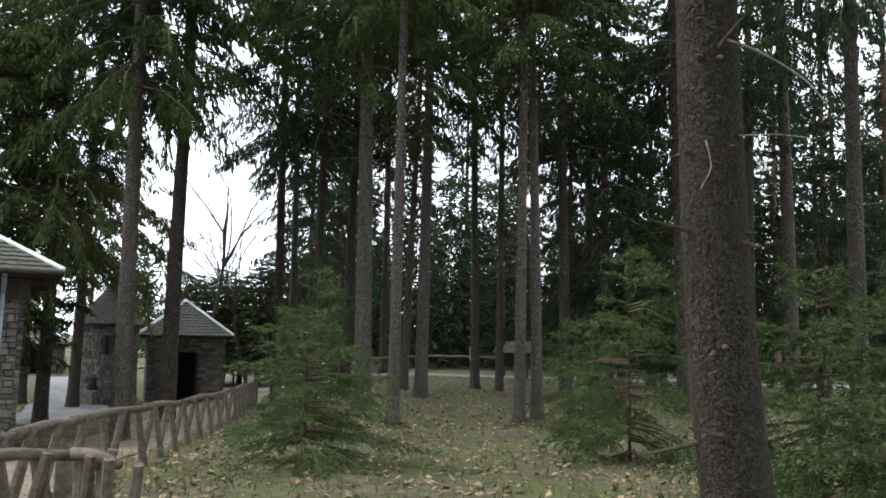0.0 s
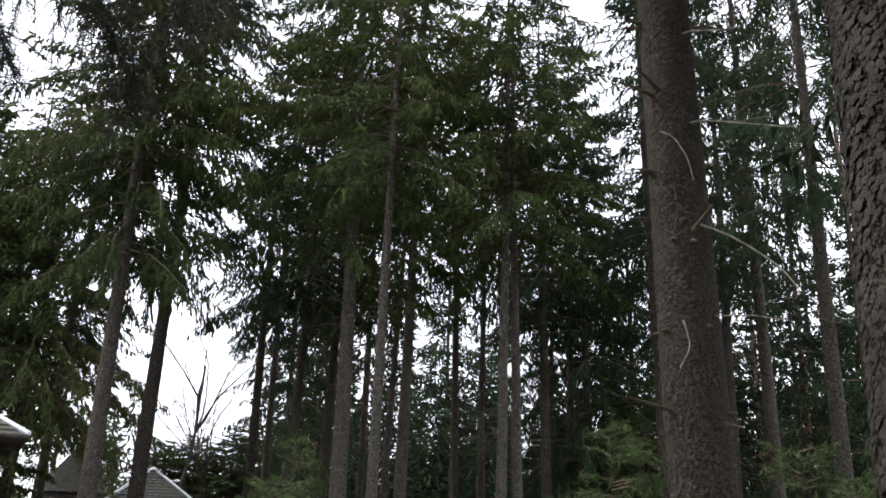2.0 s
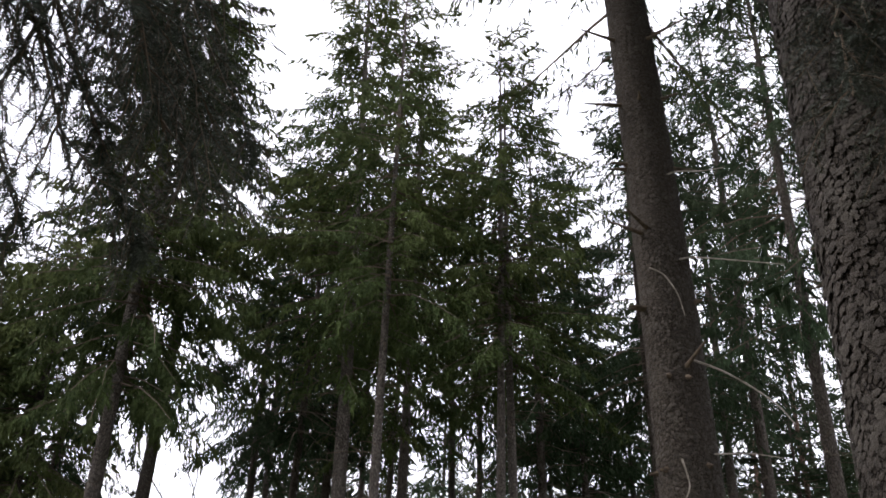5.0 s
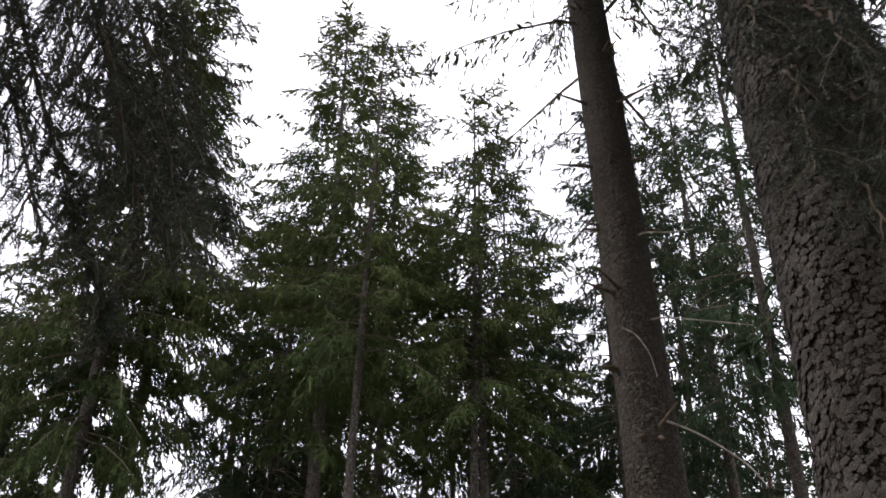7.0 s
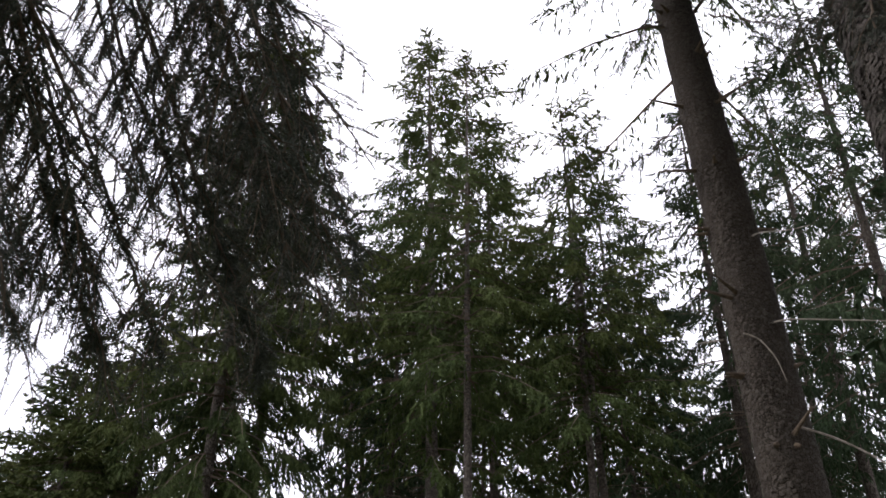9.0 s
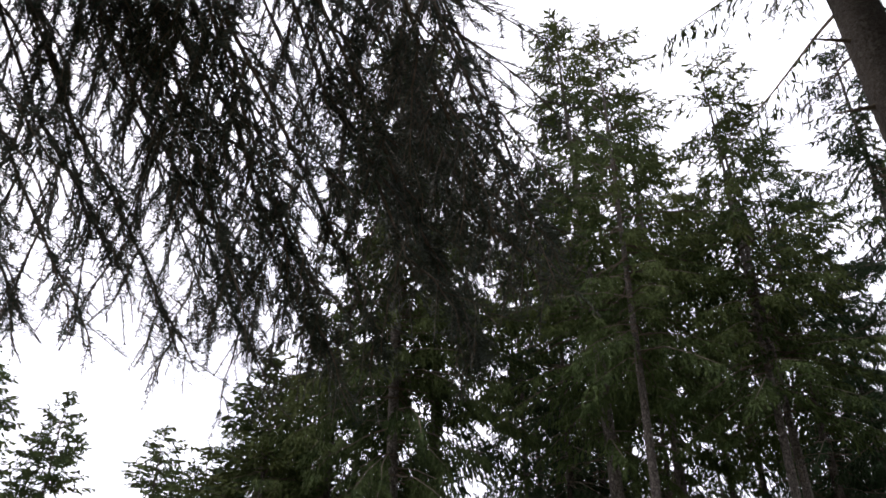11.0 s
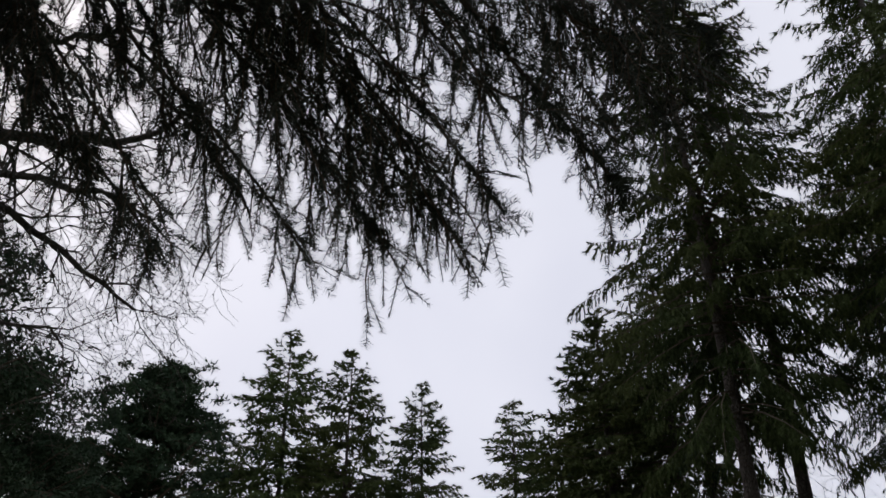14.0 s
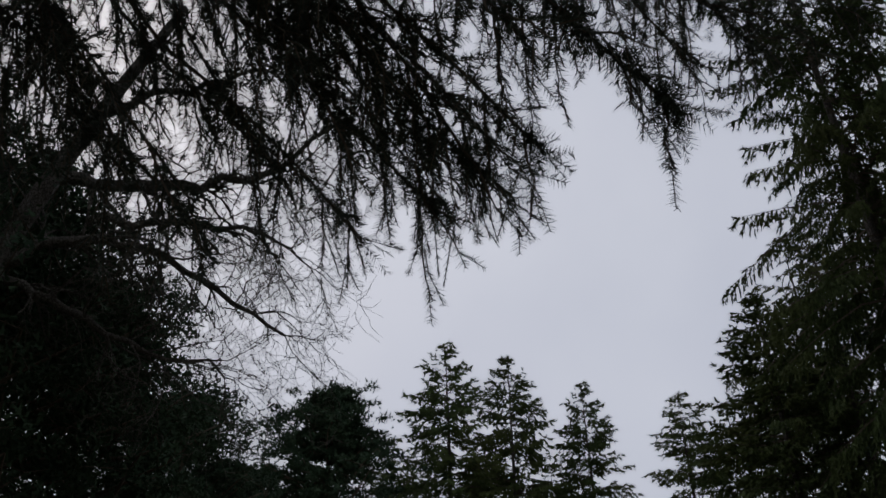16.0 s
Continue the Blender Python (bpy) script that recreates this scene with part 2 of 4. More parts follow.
def spruce_crown(seed, H, z0, R, step=0.42, per=5.5, space=0.17, K=15, size=0.16, wide=0.038, droop=0.55, top=0.9, hang=1.2, ragged=0.25, until=99.0, inner=0.0):
    """Needles and limbs of a spruce: drooping limbs with upturned ends and curtains of hanging branchlets."""
    rng = np.random.default_rng(seed)
    VN, FN, limbs, kn = [], [], [], 0
    down = np.array([0, 0, 1.0])
    z = z0
    while z < min(H - 0.2, until):
        f = (H - z) / (H - z0)
        prof = min(1.0, f ** top * 1.25) * (0.75 + 0.25 * min(1, (1 - f) * 5 + 0.2))
        for b in range(max(3, int(rng.poisson(per)))):
            L = max(0.25, R * prof * (1 + ragged * float(np.clip(rng.normal(), -2, 1.6))))
            L *= 0.5 if rng.random() < inner else 1.0
            a = rng.uniform(0, 2 * np.pi)
            zz = z + rng.uniform(-0.6, 0.6) * step
            out = np.array([np.cos(a), np.sin(a), 0])
            lat = np.array([-np.sin(a), np.cos(a), 0])
            rise = 0.55 * (1 - f) - 0.12
            dr = (droop * f + 0.08) * rng.uniform(0.7, 1.35)
            bend = rng.normal() * 0.16

            def at(s):
                s = np.atleast_1d(s)[:, None]
                return np.array([0, 0, zz]) + L * (s * out + bend * s * s * lat + (rise * s - dr * s * s + 0.3 * dr * s ** 4) * down)
            limbs.append(tube(at(np.linspace(0, 0.95, 4)), np.array([0.022, 0.016, 0.01, 0.004]) * (0.6 + 0.25 * L), 3, False))
            n = max(4, int(L / space * 2))
            s = np.linspace(0.12 + 0.1 * rng.random(), 1, n) ** 0.8
            P = at(s)
            tang = unit(at(np.minimum(s + 0.05, 1.05)) - at(s - 0.02))
            sgn = np.where(np.arange(n) % 2, 1.0, -1.0)[:, None]
            hg = hang * (0.3 + 1.1 * rng.random(n))[:, None] * (0.3 + 0.7 * f)
            ax = unit(0.7 * tang + 0.75 * sgn * lat * (0.4 + 0.8 * rng.random((n, 1))) - down * hg + 0.18 * rng.normal(size=(n, 3)))
            ln = (0.26 + 0.42 * rng.random(n)) * (1.12 - 0.6 * s) * min(1.0, 0.42 + L / 2.5)
            q = rng.random((n, K)) ** 0.85
            # branchlets curve over and hang at their ends
            base = P[:, None, :] + ax[:, None, :] * (ln[:, None] * q)[..., None] - down * (0.22 * hang * f * ln[:, None] * q * q)[..., None]
            d = unit(ax[:, None, :] + 0.5 * rng.normal(size=(n, K, 3)) - down * 0.35 * hang * f)
            V, F = blades(base.reshape(-1, 3), d.reshape(-1, 3), size * (0.55 + 0.75 * rng.random(n * K)) * (0.75 if f < 0.12 else 1), wide * (0.55 + 0.9 * rng.random(n * K)), rng)
            VN.append(V)
            FN.append(F + kn)
            kn += len(V)
        z += step * rng.uniform(0.7, 1.3)
    if until < H:
        return (np.concatenate(VN), np.concatenate(FN)), join(limbs)
    # the leader
    n = 60
    base = np.stack([0.025 * rng.normal(size=n), 0.025 * rng.normal(size=n), H - 0.9 * rng.random(n)], 1)
    d = unit(np.stack([rng.normal(size=n), rng.normal(size=n), 0.9 + 0.3 * rng.random(n)], 1))
    V, F = blades(base, d, 0.12 + 0.14 * rng.random(n), np.full(n, wide * 0.7), rng)
    VN.append(V)
    FN.append(F + kn)
    return (np.concatenate(VN), np.concatenate(FN)), join(limbs)


def trunk_geo(seed, H, r, sides=14, rings=26, flare=0.5, lean=0.0, rough=0.035):
    rng = np.random.default_rng(seed)
    t = np.linspace(0, 1, rings) ** 1.35
    ph = rng.uniform(0, 6.28, 4)
    V = []
    for q in t:
        z = q * H
        rad = r * ((1 - q) ** 0.8 * 0.96 + 0.04) + r * flare * math.exp(-z / 0.28)
        cx = lean * q + 0.10 * math.sin(q * 3 + ph[0]) * H / 25 - 0.10 * math.sin(ph[0]) * H / 25
        cy = 0.10 * math.sin(q * 2.6 + ph[1]) * H / 25 - 0.10 * math.sin(ph[1]) * H / 25
        for j in range(sides):
            a = 2 * math.pi * j / sides
            k = 1 + rough * noise.noise(Vector((math.cos(a) * 2 + ph[2], math.sin(a) * 2, z * 1.7))) + 0.22 * flare * math.exp(-z / 0.3) * math.sin(a * 4 + ph[3])
            V.append((cx + rad * k * math.cos(a), cy + rad * k * math.sin(a), z - 0.15))
    F = [(i * sides + j, i * sides + (j + 1) % sides, (i + 1) * sides + (j + 1) % sides, (i + 1) * sides + j) for i in range(rings - 1) for j in range(sides)]
    F.append(tuple(range((rings - 1) * sides, rings * sides)))
    return np.array(V), F


def dead_twigs(seed, z0, z1, n, length, r=0.012):
    rng = np.random.default_rng(seed)
    out = []
    for i in range(n):
        z = rng.uniform(z0, z1)
        a = rng.uniform(0, 6.28)
        L = length * rng.uniform(0.4, 1.3)
        s = np.linspace(0, 1, 4)[:, None]
        o = np.array([math.cos(a), math.sin(a), 0])
        side = np.array([-o[1], o[0], 0]) * rng.normal() * 0.25
        P = np.array([0, 0, z]) + L * (s * o + s * s * side + np.array([0, 0, 1.0]) * (rng.uniform(-0.15, 0.3) * s - rng.uniform(0.1, 0.5) * s * s))
        out.append(tube(P, np.array([1, 0.75, 0.5, 0.2]) * r, 3, False))
        for k in range(2):
            b = P[1 + k]
            Q = b + np.linspace(0, 1, 3)[:, None] * L * 0.35 * unit(o + rng.normal(size=3) * 0.7 - np.array([0, 0, 0.3]))
            out.append(tube(Q, np.array([0.6, 0.4, 0.15]) * r, 3, False))
    return join(out)


def spruce(label, seed, H, z0, R, r, needle, bark, group="", dead=0, dead_from=3.0, **kw):
    t = thing("spruce_tree", label, "tree", group)
    needles, limbs = spruce_crown(seed, H, z0, R, **kw)
    part("trunk", trunk_geo(seed, H, r), bark, t, smooth=True)
    part("crown", needles, needle, t)
    tagged(part("limb_wood", limbs, M_TWIG, t), kind="stuff")
    if dead:
        tagged(part("deadwood", dead_twigs(seed + 5, dead_from, z0 + 2, dead, 1.1), M_TWIG, t, "bare dead lower branches"), kind="stuff")
    return t


def put(proto, az, d, h=None, proto_h=1.0, w=1.0, turn=0.0, label="", tilt=0.0):
    x, y = polar(az, d)
    s = (h / proto_h) if h else 1.0
    p = proto.scale
    m = pose(x, y, ground_z(x, y), 0, tilt, turn) @ Matrix.Diagonal((w / p.x, w / p.y, s / p.z, 1))
    ob = copy_thing(proto, m)
    return tagged(ob, label)


def settle(proto, az, d, h, proto_h, w=1.0, turn=0.0, tilt=0.0):
    x, y = polar(az, d)
    proto.matrix_basis = pose(x, y, ground_z(x, y), 0, tilt, turn) @ Matrix.Diagonal((w, w, h / proto_h, 1))


# ---- the ground ----
def ground():
    xs = np.concatenate([np.linspace(-900, -60, 8), np.linspace(-50, 50, 101), np.linspace(60, 900, 8)])
    ys = np.concatenate([np.linspace(-900, -40, 8), np.linspace(-30, 70, 101), np.linspace(80, 900, 8)])
    V = [(x, y, ground_z(x, y)) for y in ys for x in xs]
    n = len(xs)
    F = [(j * n + i, j * n + i + 1, (j + 1) * n + i + 1, (j + 1) * n + i) for j in range(len(ys) - 1) for i in range(n - 1)]
    ob = new("ground", mesh_of("ground", V, F, M_GROUND, True))
    tagged(ob, "forest floor of moss, dry grass and leaf litter", "ground", kind="structure")


ground()
# ---- standing trees ----
STAND = "spruces of the stand"
tall = spruce("tall spruce with a bare brown trunk and dense green crown", 11, 22, 8.0, 2.7, 0.21, M_NEEDLE, M_BARK, STAND, dead=26, dead_from=3.5, top=0.55, K=17, per=6.5, inner=0.25)
full = spruce("tall spruce with a thick bare trunk and dense drooping crown", 12, 22, 7.6, 2.9, 0.20, M_NEEDLE, M_BARK, STAND, dead=24, dead_from=2.5, hang=1.7, droop=0.6, top=0.42, K=17, space=0.16, per=8.0, inner=0.4, ragged=0.17)
thin = spruce("slender spruce with a pale trunk and high sparse crown", 13, 20, 9.0, 1.8, 0.125, M_NEEDLE, M_BARK, STAND, dead=34, dead_from=2.5, per=4.0, K=14, top=0.55, ragged=0.4)
dark = spruce("dark spruce with a bare trunk and ragged hanging crown", 14, 23, 9.0, 2.2, 0.19, M_NEEDLE_DARK, M_BARK_DARK, STAND, dead=30, dead_from=3.0, per=4.5, K=13, hang=1.6, ragged=0.4, top=0.65)
far = spruce("dark spruce, distant in the forest and unseen behind the path to block light", 15, 23, 7.0, 2.3, 0.18, M_NEEDLE_DARK, M_BARK_DARK, "far trees", dead=16, dead_from=2.0, space=0.3, K=9, size=0.26, wide=0.06, per=4.6, step=0.6, ragged=0.35, hang=1.6)
edge = spruce("full green spruce at the edge of the clearing", 16, 18, 3.0, 2.7, 0.18, M_NEEDLE, M_BARK_DARK, "spruces at the clearing", space=0.3, K=9, size=0.25, wide=0.085, top=0.58, step=0.30, per=6.5, ragged=0.2, droop=0.4, hang=0.9)
lush = spruce("broad light-green spruce with branches sweeping low behind the hut", 17, 15.5, 5.0, 3.6, 0.2, M_NEEDLE_LIGHT, M_BARK_DARK, STAND, dead=10, dead_from=2.0, hang=1.6, droop=0.6, top=0.6, K=17, space=0.17, per=7.5, inner=0.35, ragged=0.2)
curtain = spruce("dark spruce with hanging branches almost to the ground", 18, 17, 3.6, 2.7, 0.17, M_NEEDLE_DARK, M_BARK_DARK, STAND, dead=16, dead_from=1.2, hang=2.0, droop=0.6, top=0.6, K=14, space=0.2, size=0.18, wide=0.04, per=6.0, inner=0.35, ragged=0.25)

# the row in front: bearing, distance, height
settle(full, 21.6, 18.9, 22.4, 22, 1.0, 40)
settle(tall, 5.8, 18.3, 21.4, 22, 0.95, 10, -0.9)
settle(thin, 3.6, 15.3, 18.4, 20, 0.95, 70, 1.0)
settle(dark, 18.8, 23.7, 23.4, 23, 1.25, 0)
settle(far, -16.3, 36, 24, 23, 1.0, 0)
settle(edge, 30.5, 25, 13.5, 18, 0.9, 0)
settle(lush, 26.3, 25.5, 15.5, 15.5, 1.0, 0)
settle(curtain, -11.3, 25, 15.0, 17, 1.0, 0)
for az, d, h, w, turn in ((-14.2, 31, 15, 1.0, 120), (-8.6, 33, 14, 1.0, 240), (-20.2, 30, 12, 1.0, 60), (-24.8, 29, 11, 0.9, 300), (-29.5, 27, 11, 1.0, 180), (8.8, 37, 16, 0.9, 20)):
    put(curtain, az, d, h, 17, w, turn)
for az, d, h, w, turn in ((1.7, 22.8, 22, 0.9, 100), (11.7, 28, 22, 0.95, 200), (10.7, 33, 24, 0.9, 250)):
    put(tall if az < 3 else dark, az, d, h, 22 if az < 3 else 23, w, turn)
for az, d, h, w, turn, tilt in ((-5.2, 16.2, 17.0, 0.95, 20, 0), (-6.45, 16.8, 16.2, 1.0, 140, 0), (-3.8, 27, 21, 1.1, 230, 0), (2.9, 26, 18, 1.1, 290, 3), (-2.1, 28, 22, 1.3, 160, 0)):
    put(thin, az, d, h, 20, w, turn, tilt=tilt)
for az, d, h, w, turn in ((7.0, 27, 22, 1.0, 30), (-9.9, 30, 22, 1.0, 80), (-16.4, 19.5, 19, 1.0, 190), (-23.1, 22, 22, 1.0, 260), (-26.9, 17.5, 21, 0.95, 320), (-20.5, 27, 23, 1.0, 10), (24.5, 30, 20, 1.0, 75), (9.2, 26, 21.5, 0.9, 40), (-8.4, 23.5, 19, 0.9, 220)):
    put(dark, az, d, h, 23, w, turn)
for az, d, h, w, turn in ((30.5, 39, 20, 1.2, 220), (-12.2, 40, 18, 1.0, 300), (-30.5, 34, 18, 1.0, 80), (27.5, 33, 19, 1.2, 150)):
    put(far, az, d, h, 23, w, turn)
rng = random.Random(4)
for az in (-37, -33, -26, -18, -6, -1, 4.4, 8.2, 9.6, 24, 33):
    put(far, az + rng.uniform(-0.5, 0.5), rng.uniform(36, 60), rng.uniform(19, 25), 23, rng.uniform(0.9, 1.2), rng.uniform(0, 360))
for az, d, h, w in ((53.7, 42, 20.2, 1.2), (49.0, 43, 19.8, 1.1), (43.9, 45, 18.6, 0.95), (37.2, 46, 17.9, 1.05), (57.6, 50, 17.5, 1.1), (34.2, 40, 15, 1.0), (51.3, 55, 19, 1.2), (46.5, 52, 16, 1.2)):
    put(edge, az, d, h, 18, w, az * 37)


# ---- pines ----
def pine(label, seed, H, r, spread, low=0.62, clumps=46, needles=26, size=0.17, wide=0.022, bark=None, group="pines"):
    """A Scots pine: bare trunk, spreading limbs, rounded clumps of needles."""
    rng = np.random.default_rng(seed)
    t = thing("pine_tree", label, "tree", group)
    part("trunk", trunk_geo(seed, H * 0.97, r, flare=0.3), bark or M_BARK_PINE, t, smooth=True)
    limbs, VN, FN, k = [], [], [], 0
    for i in range(clumps):
        f = rng.random() ** 0.8
        z = H * (low + (0.97 - low) * f)
        a = rng.uniform(0, 6.28)
        L = spread * (0.35 + 0.75 * rng.random()) * math.sqrt(max(0.12, 1 - (f * 1.0) ** 2.2))
        o = np.array([math.cos(a), math.sin(a), 0])
        s = np.linspace(0, 1, 5)[:, None]
        P = np.array([0, 0, z - 0.25 * L]) + L * (s * o + np.array([0, 0, 1.0]) * (0.1 * s + 0.35 * s * s)) + 0.06 * rng.normal(size=(5, 3)) * s
        limbs.append(tube(P, np.array([1, 0.8, 0.6, 0.4, 0.2]) * (0.02 + 0.016 * L), 4, False))
        for c in range(7):
            q = P[2 + c % 3] + rng.normal(size=3) * np.array([0.42, 0.42, 0.2]) * (0.5 + 0.28 * L)
            limbs.append(tube(np.stack([P[2 + c % 3], q]), [0.012, 0.005], 3, False))
            m = needles
            d = unit(rng.normal(size=(m, 3)) + np.array([0, 0, 0.35]))
            base = q + d * 0.10 * rng.random((m, 1)) + rng.normal(size=(m, 3)) * np.array([0.17, 0.17, 0.07])
            V, F = blades(base, d, size * (0.6 + 0.7 * rng.random(m)), wide * (0.7 + 0.6 * rng.random(m)) * 1.6, rng)
            VN.append(V)
            FN.append(F + k)
            k += len(V)
    part("crown", (np.concatenate(VN), np.concatenate(FN)), M_NEEDLE_PINE, t)
    tagged(part("limb_wood", join(limbs), M_TWIG, t), kind="stuff")
    return t


pine_tall = pine("tall Scots pine with an orange-barked bare trunk", 31, 22, 0.15, 2.4, 0.6)
settle(pine_tall, -25.1, 30, 21, 22, 0.9, 0)
for az, d, h, w in ((-28.7, 27, 20, 0.95), (-4.0, 38, 22, 1.0), (-31.5, 33, 21, 1.0), (-22.2, 40, 22, 1.0), (7.6, 44, 22, 1.0)):
    put(pine_tall, az, d, h, 22, w, az * 53)
pine_round = pine("broad round-crowned pine at the clearing", 32, 16, 0.22, 4.0, 0.40, clumps=120, needles=60, size=0.22, wide=0.055, bark=M_BARK_DARK)
settle(pine_round, 62.0, 41, 17.3, 16, 1.2, 0)
for az, d, h, w in ((67.5, 46, 14.8, 1.1), (66.0, 60, 16, 1.2)):
    put(pine_round, az, d, h, 16, w, az * 41)
pine_near = pine("dark pine with fine tufted needles beside the clearing", 33, 11, 0.15, 2.9, 0.25, clumps=100, needles=64, size=0.16, wide=0.034, bark=M_BARK_DARK)
settle(pine_near, 76.5, 17, 10.2, 11, 0.95, 0)
for az, d, h, w in ((71.5, 24, 10.6, 1.1), (82.5, 15, 11, 1.0), (89, 13.5, 11.5, 1.0)):
    put(pine_near, az, d, h, 11, w, az * 41)


# ---- bare broadleaf trees ----
def bare_tree(label, seed, H, r, lean=(0, 0), levels=5, kids=(3, 5), spread=0.75, mat=None, sag=0.12, name="bare_tree", first=0.3):
    """A leafless tree: trunk and forking, thinning boughs."""
    rng = np.random.default_rng(seed)
    t = thing(name, label, "tree", "bare broadleaf trees")
    geos = [[], []]

    def grow(p, d, L, rad, lev):
        n = 6 if lev > 2 else 4
        P, q = [p], p
        for i in range(n):
            d = unit(d + (0.16 if lev > 2 else 0.34) * rng.normal(size=3) + np.array([0, 0, 0.05 if lev > 3 else -sag * 0.35]))
            q = q + d * L / n
            P.append(q)
        R = rad * np.linspace(1, 0.55 if lev > 1 else 0.25, n + 1)
        geos[0 if lev == levels else 1].append(tube(P, R, 8 if lev == levels else (5 if lev > 2 else 3), lev == levels))
        if lev == 0:
            return
        for c in range(rng.integers(*kids) + (2 if lev == levels else 0)):
            i = rng.integers(max(1, int(n * (first if lev == levels else 0.2))), n + 1)
            nd = unit(unit(P[min(i, n)] - P[i - 1]) + spread * unit(rng.normal(size=3)) + (0.25 if lev > 2 else 0) * np.array([0, 0, 1.0]))
            grow(P[i], nd, L * rng.uniform(0.5, 0.72), R[i] * 0.62, lev - 1)

    grow(np.array([0, 0, -0.1]), unit(np.array([lean[0], lean[1], 1.0])), H * 0.55, r, levels)
    part("trunk", join(geos[0]), mat or M_BARK_BARE, t, smooth=True)
    tagged(part("bough_wood", join(geos[1]), mat or M_BARK_BARE, t), kind="stuff")
    return t


def bough_tree():
    """A tall leafless tree whose boughs reach out over the clearing and end in drooping twigs."""
    rng = np.random.default_rng(43)
    t = thing("bare_tree", "large leafless tree with twisted boughs and fine drooping twigs", "tree", "bare broadleaf trees")
    fx, fy = polar(86.0, 12.0)
    foot = np.array([fx, fy, ground_z(fx, fy) - 0.1])
    t.location = foot
    V = lambda az, el, d: np.array([*polar(az, d * math.cos(radians(el))), 1.6 + d * math.sin(radians(el))])

    def curve(P, n=10):
        P = np.array(P)
        s = np.linspace(0, len(P) - 1, n)
        Q = np.stack([np.interp(s, np.arange(len(P)), P[:, k]) for k in range(3)], 1)
        for i in range(2):
            Q[1:-1] = (Q[:-2] + 2 * Q[1:-1] + Q[2:]) / 4
        return Q

    wood = []

    def twig(p, d, L, r, lev):
        n = 5
        P = [p]
        for i in range(n):
            d = unit(d + 0.30 * rng.normal(size=3) + np.array([0, 0, -0.10 if lev else 0.04]))
            P.append(P[-1] + d * L / n)
        R = r * np.linspace(1, 0.4, n + 1)
        wood.append(tube(P, R, 4 if lev > 1 else 3, False))
        if lev:
            for c in range(rng.integers(4, 7)):
                i = rng.integers(1, n + 1)
                nd = unit(unit(P[i] - P[i - 1]) + 0.85 * unit(rng.normal(size=3)))
                twig(P[i], nd, L * rng.uniform(0.45, 0.7), max(0.005, R[i] * 0.6), lev - 1)

    fork = V(84.6, 25.0, 13.0)
    top = V(80.0, 36.0, 14.2)
    trunk = curve([foot, foot * 0.4 + fork * 0.6 + np.array([0.2, 0, 0]), fork, top, V(75, 44, 15.5)], 22)
    part("trunk", (tube(trunk - foot, np.linspace(0.26, 0.07, 22), 10)), M_BARK_BARE, t, smooth=True)
    for k, (P, r, L) in enumerate((
            ([fork, V(79, 28.5, 13), V(74.2, 27.8, 13), V(68, 25.5, 12.8), V(64, 23, 12.6)], 0.10, 1.7),
            ([V(82, 31.5, 13.8), V(76, 32.0, 13.6), V(70.7, 33.0, 13.4), V(65, 34.6, 13.2), V(61, 37.5, 13)], 0.12, 1.5),
            ([V(79, 29.0, 13.2), V(73, 30.0, 13), V(67, 30.0, 13), V(63.5, 28.4, 13)], 0.075, 1.7),
            ([fork, V(80, 23.5, 12.6), V(74, 21.5, 12.4), V(68, 20.0, 12.4)], 0.08, 1.6),
            ([top, V(76, 38.5, 14.5), V(70, 40, 14.5), V(65, 42, 14.5)], 0.08, 1.5),
            ([fork, V(88, 30, 13.5), V(90, 38, 14)], 0.13, 1.6))):
        Q = curve(P, 14)
        Q[1:-1] += 0.05 * rng.normal(size=(12, 3))
        R = np.linspace(r, r * 0.22, 14)
        part("bough", tube(Q - foot, R, 7), M_BARK_BARE, t, smooth=True)
        for i in range(2, 14):
            for c in range(2):
                d = unit(unit(Q[i] - Q[i - 1]) + 0.9 * unit(rng.normal(size=3)))
                twig(Q[i], d, L * rng.uniform(0.5, 1.0), max(0.012, R[i] * 0.4), 2)
    W = join(wood)
    tagged(part("twig_wood", (W[0] - foot, W[1]), M_BARK_BARE, t), kind="stuff")


bough_tree()
gap_tree = bare_tree("slim leafless tree in the bright gap behind the huts", 44, 13, 0.1, (0.02, 0), 4, (3, 5), 0.7)
settle(gap_tree, 17.3, 36, 16.0, 13, 1.0, 30)
for az, d, h, w, turn in ((15.2, 42, 12.0, 0.55, 90), (14.5, 44, 13.0, 0.55, 160), (13.4, 30, 9.0, 0.7, 220)):
    put(gap_tree, az, d, h, 13, w, turn)
brown = bare_tree("brown twiggy young beech beyond the road", 45, 9, 0.07, (0, 0), 4, (3, 5), 0.6, M_BROWN, first=0.1)
settle(brown, 0.2, 48, 10, 9, 1.2, 0)
for az, d, h, w, turn in ((1.3, 52, 9, 1.3, 50), (-1.0, 50, 9.5, 1.2, 120), (-0.4, 56, 11, 1.3, 190), (3.0, 58, 9, 1.2, 250), (-3.0, 60, 8, 1.3, 300), (26.5, 55, 6, 1.2, 20), (24.0, 60, 6, 1.2, 100)):
    put(brown, az, d, h, 9, w, turn)

